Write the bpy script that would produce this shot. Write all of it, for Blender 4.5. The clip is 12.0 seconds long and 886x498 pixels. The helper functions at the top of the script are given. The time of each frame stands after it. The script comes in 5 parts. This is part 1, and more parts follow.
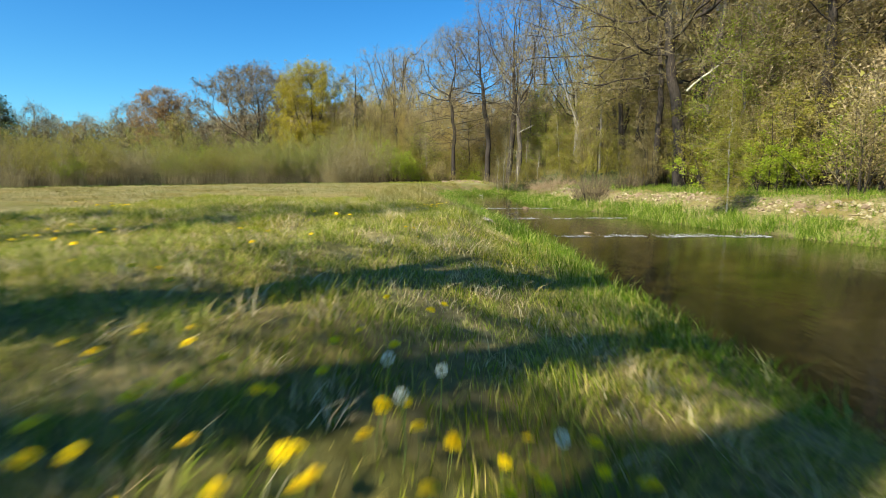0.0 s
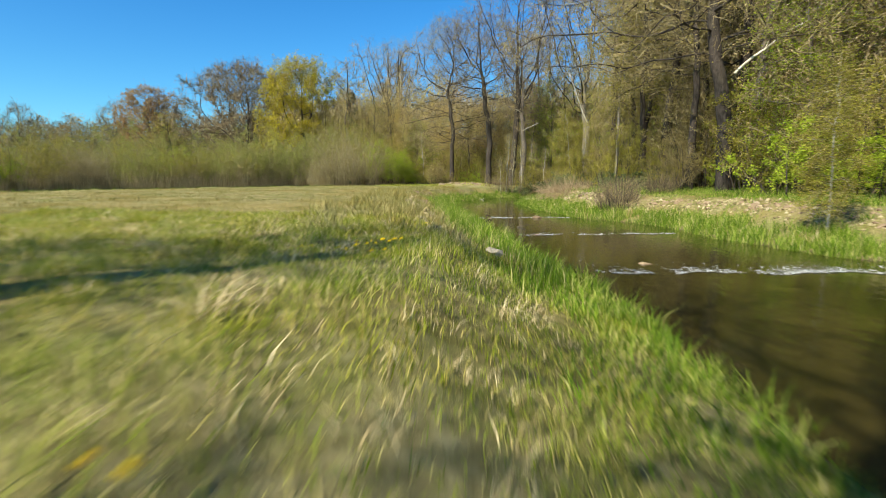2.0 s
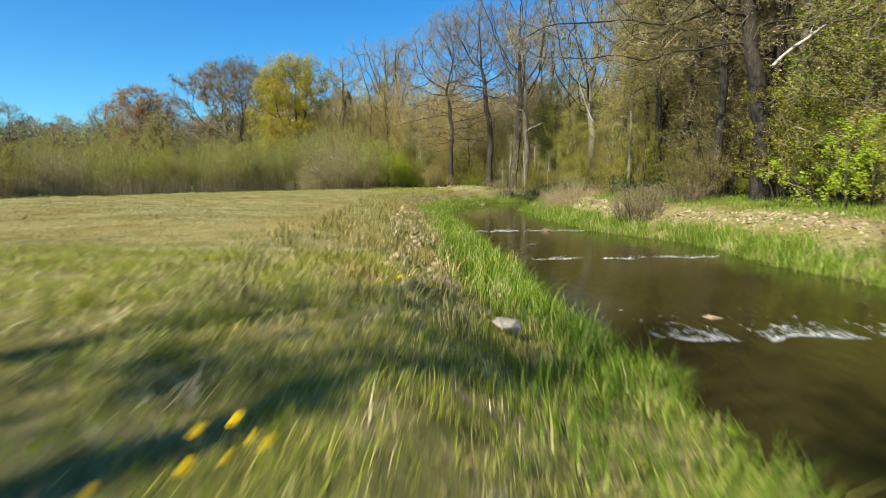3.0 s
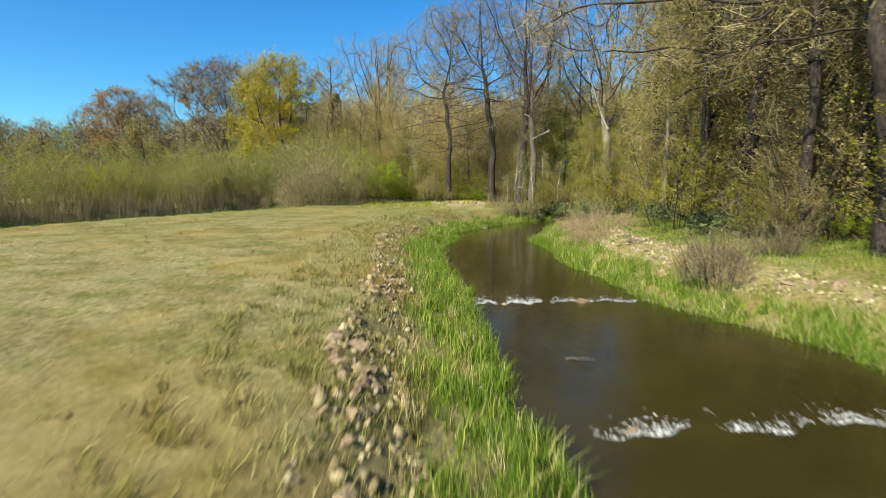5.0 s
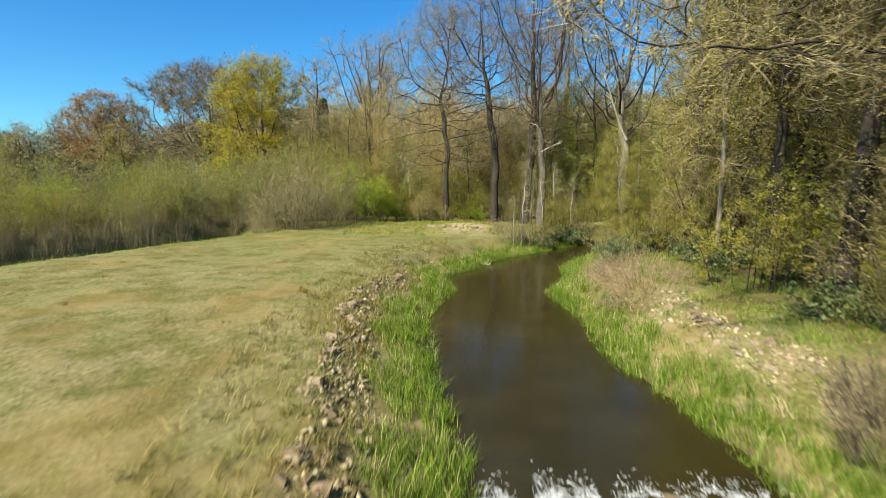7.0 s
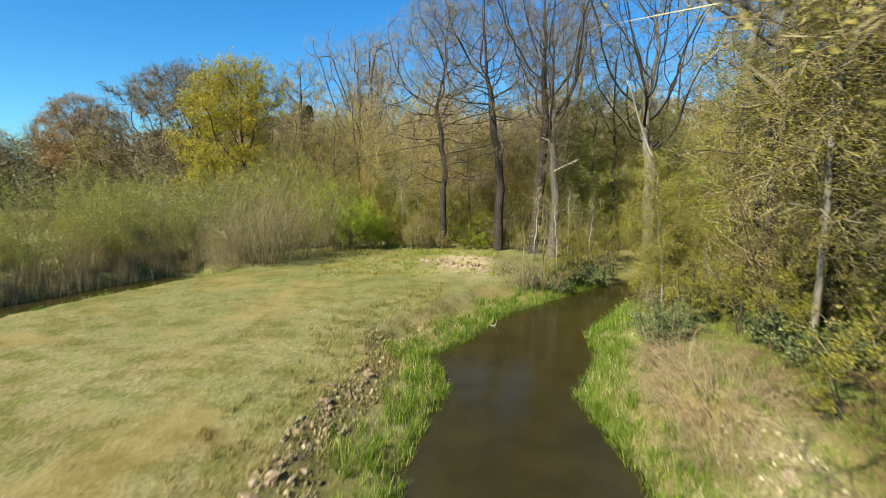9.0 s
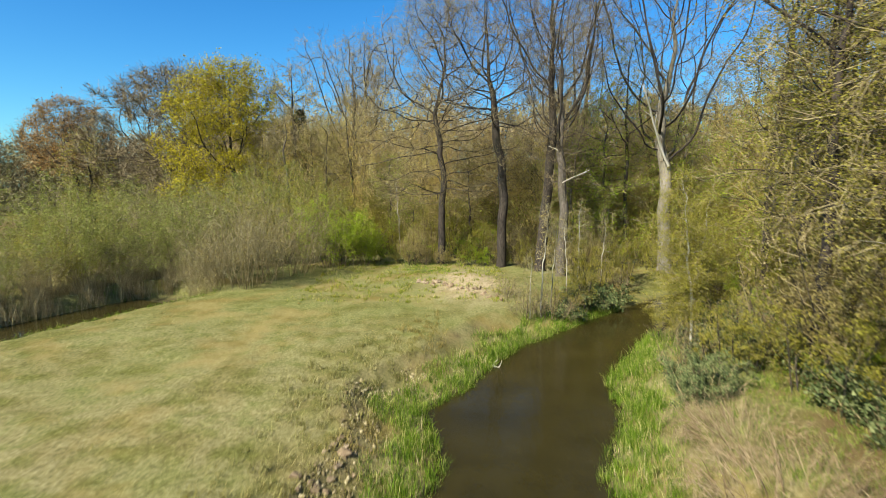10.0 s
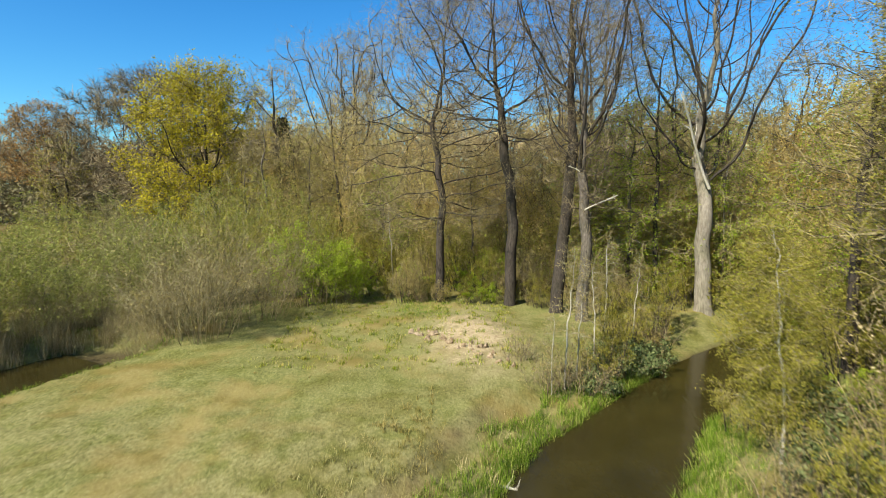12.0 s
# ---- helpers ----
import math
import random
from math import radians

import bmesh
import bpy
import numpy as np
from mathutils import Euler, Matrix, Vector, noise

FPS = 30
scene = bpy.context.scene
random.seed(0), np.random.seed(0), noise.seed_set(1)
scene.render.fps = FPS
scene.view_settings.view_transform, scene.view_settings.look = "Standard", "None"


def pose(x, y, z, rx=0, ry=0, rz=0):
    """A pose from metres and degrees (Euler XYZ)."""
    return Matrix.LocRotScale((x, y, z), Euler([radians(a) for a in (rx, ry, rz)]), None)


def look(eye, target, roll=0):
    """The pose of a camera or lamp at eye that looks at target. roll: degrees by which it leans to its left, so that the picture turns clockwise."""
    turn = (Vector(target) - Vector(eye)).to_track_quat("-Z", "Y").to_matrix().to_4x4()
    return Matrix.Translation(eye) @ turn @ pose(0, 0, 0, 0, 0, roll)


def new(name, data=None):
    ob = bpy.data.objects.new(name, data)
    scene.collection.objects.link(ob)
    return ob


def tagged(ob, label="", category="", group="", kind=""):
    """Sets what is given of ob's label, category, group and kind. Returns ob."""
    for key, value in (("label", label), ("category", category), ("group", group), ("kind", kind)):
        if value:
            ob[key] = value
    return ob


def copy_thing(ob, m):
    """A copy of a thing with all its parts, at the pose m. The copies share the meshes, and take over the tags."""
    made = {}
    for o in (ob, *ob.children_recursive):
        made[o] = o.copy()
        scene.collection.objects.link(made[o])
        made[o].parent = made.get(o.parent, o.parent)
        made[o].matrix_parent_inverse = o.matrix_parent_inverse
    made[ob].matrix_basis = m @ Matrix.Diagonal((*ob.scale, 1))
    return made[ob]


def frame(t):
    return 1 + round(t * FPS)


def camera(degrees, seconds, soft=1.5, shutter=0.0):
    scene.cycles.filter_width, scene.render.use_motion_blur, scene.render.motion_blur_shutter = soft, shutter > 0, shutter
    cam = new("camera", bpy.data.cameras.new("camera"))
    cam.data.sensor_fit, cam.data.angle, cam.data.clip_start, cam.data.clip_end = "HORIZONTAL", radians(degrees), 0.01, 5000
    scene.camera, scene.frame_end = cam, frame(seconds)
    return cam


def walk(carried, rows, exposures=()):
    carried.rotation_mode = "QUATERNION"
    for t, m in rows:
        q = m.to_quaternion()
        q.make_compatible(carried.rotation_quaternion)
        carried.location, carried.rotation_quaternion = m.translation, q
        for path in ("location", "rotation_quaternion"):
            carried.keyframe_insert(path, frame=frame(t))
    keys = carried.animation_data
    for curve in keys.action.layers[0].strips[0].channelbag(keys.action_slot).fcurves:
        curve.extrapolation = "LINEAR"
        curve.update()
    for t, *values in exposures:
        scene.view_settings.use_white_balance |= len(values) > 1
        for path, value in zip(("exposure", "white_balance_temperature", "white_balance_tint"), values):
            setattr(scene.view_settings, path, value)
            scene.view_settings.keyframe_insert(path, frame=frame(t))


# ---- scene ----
cam = camera(80.2, 12.0, 0.9, 0.8)
METRES, EYE, TILT, LEAN, TURN = 40.0, 1.68, -7.6, 0.0, 0.0
ROWS = [
    (0.0, 0.0, 0.0, 0.0, 0.0, 0.0, -0.0),
    (0.5, 0.0022, 0.0302, 0.0038, 0.01, 0.06, 0.02),
    (1.0, 0.0047, 0.0652, 0.0083, 0.03, 0.11, 0.03),
    (1.5, 0.007, 0.1021, 0.0138, 0.04, 0.15, 0.05),
    (2.0, 0.0091, 0.1383, 0.0195, 0.06, 0.2, 0.09),
    (2.5, 0.0113, 0.1781, 0.0277, 0.08, 0.22, 0.11),
    (3.0, 0.0136, 0.2155, 0.0375, 0.1, 0.24, 0.14),
    (3.5, 0.0156, 0.2579, 0.0496, 0.09, 0.31, 0.07),
    (5.5, 0.0219, 0.4213, 0.1067, -0.01, 0.37, 0.19),
    (6.0, 0.0242, 0.4617, 0.1207, 0.02, 0.41, 0.19),
    (6.5, 0.0267, 0.5057, 0.1373, 0.03, 0.46, 0.18),
    (7.0, 0.0291, 0.5457, 0.153, 0.02, 0.5, 0.18),
    (9.0, 0.0407, 0.7132, 0.2229, 0.23, 0.47, 0.17),
    (9.5, 0.0424, 0.7553, 0.2388, 0.26, 0.53, 0.16),
    (10.0, 0.044, 0.7938, 0.2532, 0.28, 0.6, 0.11),
    (10.5, 0.0455, 0.835, 0.2686, 0.32, 0.67, 0.12),
    (11.0, 0.0462, 0.8723, 0.2825, 0.34, 0.74, 0.08),
    (11.5, 0.0471, 0.9098, 0.2957, 0.36, 0.82, 0.05),
    (12.0, 0.0475, 0.9461, 0.309, 0.38, 0.88, 0.02),
]
walk(cam, [(t, pose(0, 0, EYE, TILT, LEAN, TURN) @ pose(METRES * x, METRES * y, METRES * z, 90 + pitch, roll, yaw)) for t, x, y, z, yaw, pitch, roll in ROWS])

# ---- light ----
SUN_EL, SUN_WAY = 42.0, Vector((-0.68, -0.73, 0.0)).normalized()
world = bpy.data.worlds.new("sky")
scene.world = world
world.use_nodes = True
wt = world.node_tree
sky = wt.nodes.new("ShaderNodeTexSky")
sky.sky_type, sky.sun_disc = "NISHITA", False
sky.sun_elevation, sky.sun_rotation = radians(SUN_EL), math.atan2(SUN_WAY.x, SUN_WAY.y)
sky.air_density, sky.dust_density, sky.ozone_density = 1.0, 0.7, 1.4
tone = wt.nodes.new("ShaderNodeHueSaturation")
tone.inputs["Saturation"].default_value = 1.38
wt.links.new(sky.outputs[0], tone.inputs["Color"])
tint = wt.nodes.new("ShaderNodeMix")
tint.data_type, tint.blend_type = "RGBA", "MULTIPLY"
tint.inputs[0].default_value, tint.inputs[7].default_value = 1.0, (0.46, 0.92, 1.12, 1)
wt.links.new(tone.outputs[0], tint.inputs[6])
wt.links.new(tint.outputs[2], wt.nodes["Background"].inputs[0])
wt.nodes["Background"].inputs[1].default_value = 0.078
sun_data = bpy.data.lights.new("sun", "SUN")
sun_data.energy, sun_data.angle, sun_data.color = 5.0, radians(0.55), (1.0, 0.95, 0.79)
sun = new("sun", sun_data)
to_sun = SUN_WAY * math.cos(radians(SUN_EL)) + Vector((0, 0, math.sin(radians(SUN_EL))))
sun.matrix_world = look(to_sun * 60, (0, 0, 0))
scene.view_settings.exposure = 1.12


# ---- materials ----
def material(name, rough=0.85, spec=0.3):
    m = bpy.data.materials.new(name)
    m.use_nodes = True
    b = m.node_tree.nodes["Principled BSDF"]
    b.inputs["Roughness"].default_value = rough
    b.inputs["Specular IOR Level"].default_value = spec
    return m, m.node_tree, b


def node(t, kind, **values):
    n = t.nodes.new(kind)
    for k, v in values.items():
        n.inputs[k.replace("_", " ")].default_value = v
    return n


def ramp(t, source, stops):
    r = t.nodes.new("ShaderNodeValToRGB")
    e = r.color_ramp.elements
    while len(e) < len(stops):
        e.new(0.5)
    for el, (p, c) in zip(e, stops):
        el.position, el.color = p, (*c, 1)
    t.links.new(source, r.inputs[0])
    return r.outputs[0]


def blend(t, fac, a, b, mode="MIX"):
    n = t.nodes.new("ShaderNodeMix")
    n.data_type, n.blend_type = "RGBA", mode
    for socket, v in ((n.inputs[0], fac), (n.inputs[6], a), (n.inputs[7], b)):
        if isinstance(v, (int, float)):
            socket.default_value = v
        elif isinstance(v, tuple):
            socket.default_value = (*v, 1)
        else:
            t.links.new(v, socket)
    return n.outputs[2]


def noise_at(t, scale, detail=4.0, where=None, rough=0.55):
    n = node(t, "ShaderNodeTexNoise", Scale=scale, Detail=detail, Roughness=rough)
    if where is None:
        where = t.nodes.new("ShaderNodeNewGeometry").outputs["Position"]
    t.links.new(where, n.inputs["Vector"])
    return n.outputs["Fac"]


def bump(t, b, height, strength, distance):
    n = node(t, "ShaderNodeBump", Strength=strength, Distance=distance)
    t.links.new(height, n.inputs["Height"])
    t.links.new(n.outputs[0], b.inputs["Normal"])


def grow_colour(name, stops, through_light=0.25, rough=0.6, patch=None, patch_scale=0.35, broad=None):
    """Leaf or blade: each piece its own shade, larger patches over the place, some light through."""
    m, t, b = material(name, rough, 0.07)
    g = t.nodes.new("ShaderNodeNewGeometry")
    c = ramp(t, g.outputs["Random Per Island"], [(p, (v[0], v[1], v[2] * 0.82)) for p, v in stops])
    if patch:
        c = blend(t, ramp(t, noise_at(t, patch_scale, 3.0), [(0.40, (0, 0, 0)), (0.62, (1, 1, 1))]), c, patch, "MULTIPLY")
    if broad:
        c = blend(t, ramp(t, noise_at(t, 0.17, 5.0), [(0.44, (0, 0, 0)), (0.60, (1, 1, 1))]), c, broad, "MULTIPLY")
    t.links.new(c, b.inputs["Base Color"])
    tr = t.nodes.new("ShaderNodeBsdfTranslucent")
    t.links.new(c, tr.inputs["Color"])
    mix = t.nodes.new("ShaderNodeMixShader")
    mix.inputs[0].default_value = through_light
    t.links.new(b.outputs[0], mix.inputs[1])
    t.links.new(tr.outputs[0], mix.inputs[2])
    t.links.new(mix.outputs[0], t.nodes["Material Output"].inputs[0])
    return m


def bark(name, dark, light, scale=14.0, bumpy=0.6):
    m, t, b = material(name, 0.9, 0.2)
    geo = t.nodes.new("ShaderNodeNewGeometry")
    mp = t.nodes.new("ShaderNodeMapping")
    mp.inputs["Scale"].default_value = (1, 1, 0.25)
    t.links.new(geo.outputs["Position"], mp.inputs["Vector"])
    n1 = noise_at(t, scale, 5.0, mp.outputs[0], 0.65)
    n2 = noise_at(t, 0.9, 3.0)
    c = ramp(t, n1, [(0.30, dark), (0.68, light)])
    c = blend(t, ramp(t, n2, [(0.40, (0, 0, 0)), (0.70, (0.6, 0.6, 0.6))]), c, (0.55, 0.60, 0.42), "MULTIPLY")
    t.links.new(c, b.inputs["Base Color"])
    bump(t, b, n1, bumpy, 0.03)
    return m


def ground_material():
    m, t, b = material("meadow_soil", 0.95, 0.04)
    fine = noise_at(t, 9.0, 8.0, None, 0.7)
    mid = noise_at(t, 1.1, 5.0)
    wide = noise_at(t, 0.16, 4.0)
    dry = ramp(t, fine, [(0.30, (0.10, 0.082, 0.036)), (0.48, (0.195, 0.165, 0.072)), (0.70, (0.34, 0.29, 0.145))])
    green = ramp(t, fine, [(0.3, (0.06, 0.07, 0.018)), (0.52, (0.145, 0.155, 0.044)), (0.75, (0.25, 0.25, 0.095))])
    c = blend(t, ramp(t, mid, [(0.46, (0, 0, 0)), (0.66, (0.8, 0.8, 0.8))]), dry, green)
    c = blend(t, ramp(t, wide, [(0.48, (0, 0, 0)), (0.64, (0.45, 0.45, 0.45))]), c, green)
    xyz = t.nodes.new("ShaderNodeSeparateXYZ")
    t.links.new(t.nodes.new("ShaderNodeNewGeometry").outputs["Position"], xyz.inputs[0])
    lush = node(t, "ShaderNodeMapRange")
    for socket, v in zip(lush.inputs[1:5], (42.0, 58.0, 0.0, 0.55)):
        socket.default_value = v
    t.links.new(xyz.outputs["Y"], lush.inputs[0])
    c = blend(t, lush.outputs[0], c, green)
    rust = blend(t, ramp(t, noise_at(t, 0.33, 6.0), [(0.50, (0, 0, 0)), (0.62, (0.6, 0.6, 0.6))]), c, (0.25, 0.185, 0.07))
    blotch = ramp(t, noise_at(t, 0.55, 7.0, None, 0.65), [(0.45, (0, 0, 0)), (0.60, (0.9, 0.9, 0.9))])
    rust = blend(t, blotch, rust, (0.76, 0.72, 0.60), "MULTIPLY")
    paint = node(t, "ShaderNodeVertexColor")
    paint.layer_name = "cover"
    s = t.nodes.new("ShaderNodeSeparateColor")
    t.links.new(paint.outputs[0], s.inputs[0])
    # Leaf litter, its colour darkened to hold the shade under the trees too.
    litter_and_shade = ramp(t, noise_at(t, 16.0, 6.0, None, 0.75), [(0.3, (0.035, 0.024, 0.012)), (0.5, (0.12, 0.08, 0.035)), (0.7, (0.22, 0.17, 0.07))])
    litter_and_shade = blend(t, ramp(t, noise_at(t, 0.5, 4.0), [(0.48, (0, 0, 0)), (0.62, (0.85, 0.85, 0.85))]), litter_and_shade, green)
    sand = ramp(t, noise_at(t, 6.0, 7.0, None, 0.7), [(0.3, (0.20, 0.14, 0.08)), (0.55, (0.37, 0.29, 0.175)), (0.75, (0.52, 0.43, 0.28))])
    # Wet mud, and the painted shade in the gaps between the bank stones.
    mud_and_gap_shade = ramp(t, fine, [(0.3, (0.03, 0.024, 0.012)), (0.7, (0.10, 0.08, 0.04))])
    c = blend(t, s.outputs[0], rust, litter_and_shade)
    c = blend(t, s.outputs[1], c, sand)
    c = blend(t, s.outputs[2], c, mud_and_gap_shade)
    t.links.new(c, b.inputs["Base Color"])
    bump(t, b, fine, 0.8, 0.06)
    return m


def water_material(name, colour):
    m, t, b = material(name, 0.07, 0.36)
    b.inputs["IOR"].default_value = 1.33
    c = ramp(t, noise_at(t, 0.5, 3.0), [(0.3, tuple(v * 0.8 for v in colour)), (0.7, tuple(v * 1.25 for v in colour))])
    t.links.new(c, b.inputs["Base Color"])
    geo = t.nodes.new("ShaderNodeNewGeometry")
    mp = t.nodes.new("ShaderNodeMapping")
    mp.inputs["Scale"].default_value = (1.0, 0.45, 1.0)
    t.links.new(geo.outputs["Position"], mp.inputs["Vector"])
    bump(t, b, noise_at(t, 4.5, 4.0, mp.outputs[0]), 0.10, 0.10)
    return m


def foam_material():
    m, t, b = material("foaming_water", 0.25, 0.5)
    c = ramp(t, noise_at(t, 9.0, 5.0, None, 0.7), [(0.34, (0.16, 0.15, 0.12)), (0.48, (0.42, 0.42, 0.40)), (0.62, (0.72, 0.73, 0.72))])
    t.links.new(c, b.inputs["Base Color"])
    bump(t, b, noise_at(t, 14.0, 4.0), 0.6, 0.05)
    return m


def stone_material(name, dark, mid, light):
    m, t, b = material(name, 0.9, 0.25)
    info = t.nodes.new("ShaderNodeObjectInfo")
    c = ramp(t, noise_at(t, 11.0, 6.0, None, 0.7), [(0.3, dark), (0.55, mid), (0.75, light)])
    tint = ramp(t, info.outputs["Random"], [(0.0, (0.55, 0.48, 0.40)), (0.5, (0.85, 0.75, 0.63)), (1.0, (1.0, 0.95, 0.88))])
    t.links.new(blend(t, 1.0, c, tint, "MULTIPLY"), b.inputs["Base Color"])
    bump(t, b, noise_at(t, 25.0, 5.0), 0.5, 0.02)
    return m


SOIL = ground_material()
WATER = water_material("peaty_water", (0.025, 0.020, 0.0055))
FOAM = foam_material()
RUBBLE = stone_material("rubble", (0.15, 0.115, 0.08), (0.30, 0.24, 0.17), (0.47, 0.40, 0.305))
PALE_STONE = stone_material("pale_stone", (0.42, 0.37, 0.31), (0.62, 0.57, 0.50), (0.78, 0.74, 0.68))
RUBBLE_BITS = grow_colour("rubble_bits", [(0.0, (0.11, 0.085, 0.05)), (0.5, (0.25, 0.20, 0.13)), (1.0, (0.40, 0.335, 0.24))], 0.0, 0.9)
BARK = bark("grey_bark", (0.035, 0.028, 0.022), (0.17, 0.14, 0.115))
PALE_BARK = bark("pale_bark", (0.11, 0.09, 0.07), (0.27, 0.235, 0.19), 9.0)
DARK_BARK = bark("dark_bark", (0.016, 0.012, 0.010), (0.072, 0.057, 0.046))
BIRCH_BARK = bark("birch_bark", (0.20, 0.17, 0.13), (0.52, 0.48, 0.40), 7.0)
DEAD_WOOD = bark("dead_wood", (0.42, 0.36, 0.29), (0.68, 0.62, 0.54), 18.0)
TWIG = grow_colour("twigs", [(0.0, (0.10, 0.077, 0.05)), (0.5, (0.20, 0.157, 0.10)), (1.0, (0.34, 0.275, 0.175))], 0.0, 0.85)
DARK_TWIG = grow_colour("dark_twigs", [(0.0, (0.07, 0.052, 0.038)), (0.5, (0.15, 0.115, 0.082)), (1.0, (0.29, 0.23, 0.16))], 0.0, 0.85)
GREY_TWIG = grow_colour("grey_twigs", [(0.0, (0.10, 0.08, 0.055)), (0.5, (0.22, 0.185, 0.12)), (1.0, (0.37, 0.32, 0.21))], 0.0, 0.85)
BUDS = grow_colour("bud_leaves", [(0.0, (0.14, 0.105, 0.05)), (0.5, (0.265, 0.21, 0.09)), (1.0, (0.39, 0.325, 0.14))], 0.4)
OLIVE = grow_colour("olive_leaves", [(0.0, (0.11, 0.105, 0.02)), (0.5, (0.235, 0.215, 0.038)), (1.0, (0.38, 0.335, 0.07))], 0.4)
HAZE = grow_colour("hazy_leaves", [(0.0, (0.15, 0.125, 0.045)), (0.5, (0.29, 0.245, 0.075)), (1.0, (0.43, 0.37, 0.12))], 0.4)
FRESH = grow_colour("fresh_leaves", [(0.0, (0.13, 0.18, 0.015)), (0.5, (0.27, 0.35, 0.03)), (1.0, (0.42, 0.49, 0.06))], 0.45)
YELLOW = grow_colour("yellow_oak_leaves", [(0.0, (0.16, 0.135, 0.012)), (0.5, (0.35, 0.295, 0.02)), (1.0, (0.53, 0.44, 0.04))], 0.4)
RUST = grow_colour("rust_leaves", [(0.0, (0.16, 0.08, 0.03)), (0.5, (0.28, 0.15, 0.06)), (1.0, (0.38, 0.24, 0.09))], 0.25)
WILLOW = grow_colour("willow_leaves", [(0.0, (0.11, 0.125, 0.03)), (0.5, (0.225, 0.24, 0.06)), (1.0, (0.37, 0.37, 0.12))], 0.4)
NEEDLES = grow_colour("pine_needles", [(0.0, (0.035, 0.05, 0.02)), (0.5, (0.09, 0.115, 0.05)), (1.0, (0.22, 0.24, 0.12))], 0.15)
IVY = grow_colour("ivy_leaves", [(0.0, (0.02, 0.025, 0.012)), (1.0, (0.07, 0.08, 0.03))], 0.1)
FARWOOD = grow_colour("far_wood_sprays", [(0.0, (0.17, 0.13, 0.085)), (0.35, (0.36, 0.28, 0.18)), (0.6, (0.50, 0.40, 0.24)), (0.85, (0.38, 0.35, 0.14)), (1.0, (0.54, 0.47, 0.25))], 0.4, 0.8, (0.92, 0.88, 0.68), 0.12)
FARBROWN = grow_colour("far_brown_sprays", [(0.0, (0.13, 0.10, 0.08)), (0.5, (0.22, 0.18, 0.14)), (1.0, (0.32, 0.27, 0.20))], 0.1, 0.8, (0.85, 0.9, 0.7), 0.06)
BAREWOOD = grow_colour("bare_wood_sprays", [(0.0, (0.17, 0.13, 0.10)), (0.5, (0.38, 0.30, 0.21)), (1.0, (0.58, 0.47, 0.33))], 0.3, 0.8, (0.95, 0.9, 0.75), 0.2)
UNDER = grow_colour("undergrowth_sprays", [(0.0, (0.14, 0.11, 0.06)), (0.3, (0.33, 0.27, 0.14)), (0.6, (0.40, 0.37, 0.11)), (0.85, (0.34, 0.39, 0.06)), (1.0, (0.54, 0.50, 0.19))], 0.45, 0.7, (0.72, 0.70, 0.55), 0.3)
THICKET = grow_colour("spring_haze", [(0.0, (0.21, 0.155, 0.09)), (0.3, (0.44, 0.345, 0.20)), (0.55, (0.56, 0.46, 0.23)), (0.8, (0.49, 0.45, 0.14)), (1.0, (0.68, 0.58, 0.31))], 0.5, 0.7, (0.98, 0.90, 0.68), 0.16, (0.95, 0.85, 0.78))
WEED = grow_colour("weed_leaves", [(0.0, (0.07, 0.08, 0.02)), (0.5, (0.14, 0.14, 0.035)), (0.8, (0.20, 0.13, 0.05)), (1.0, (0.30, 0.22, 0.09))], 0.2, 0.7)
GRASS = grow_colour("meadow_grass", [(0.0, (0.08, 0.13, 0.010)), (0.40, (0.215, 0.275, 0.028)), (0.62, (0.36, 0.385, 0.075)), (0.84, (0.47, 0.41, 0.19)), (1.0, (0.62, 0.53, 0.31))], 0.4, 0.55, (0.92, 0.86, 0.52), 0.8)
DRY = grow_colour("dry_grass", [(0.0, (0.14, 0.14, 0.05)), (0.4, (0.24, 0.22, 0.095)), (0.7, (0.33, 0.29, 0.145)), (1.0, (0.47, 0.405, 0.235))], 0.25, 0.6, (0.74, 0.78, 0.58), 0.8, (0.98, 0.86, 0.72))
STRAW = grow_colour("straw", [(0.0, (0.30, 0.22, 0.12)), (0.5, (0.50, 0.40, 0.26)), (1.0, (0.68, 0.57, 0.40))], 0.25, 0.6)
RUSH = grow_colour("bank_grass", [(0.0, (0.055, 0.095, 0.010)), (0.45, (0.135, 0.225, 0.022)), (0.76, (0.25, 0.34, 0.045)), (0.90, (0.44, 0.43, 0.15)), (1.0, (0.56, 0.49, 0.27))], 0.35, 0.5, (0.72, 0.80, 0.62), 1.2)
REED = grow_colour("dry_reed", [(0.0, (0.16, 0.12, 0.07)), (0.5, (0.31, 0.25, 0.155)), (1.0, (0.50, 0.42, 0.28))], 0.2, 0.7)
BRAMBLE = grow_colour("bramble_canes", [(0.0, (0.14, 0.095, 0.066)), (0.5, (0.26, 0.185, 0.13)), (1.0, (0.41, 0.315, 0.225))], 0.1, 0.8)
PETAL = grow_colour("dandelion_yellow", [(0.0, (0.86, 0.58, 0.006)), (1.0, (0.98, 0.80, 0.02))], 0.3, 0.6)
STEM = grow_colour("dandelion_stem", [(0.0, (0.14, 0.20, 0.05)), (1.0, (0.22, 0.26, 0.08))], 0.2, 0.6)
FLUFF = grow_colour("dandelion_fluff", [(0.0, (0.62, 0.62, 0.60)), (1.0, (0.85, 0.85, 0.83))], 0.4, 0.9)


# ---- mesh helpers ----
SUNWARD = np.array(to_sun)


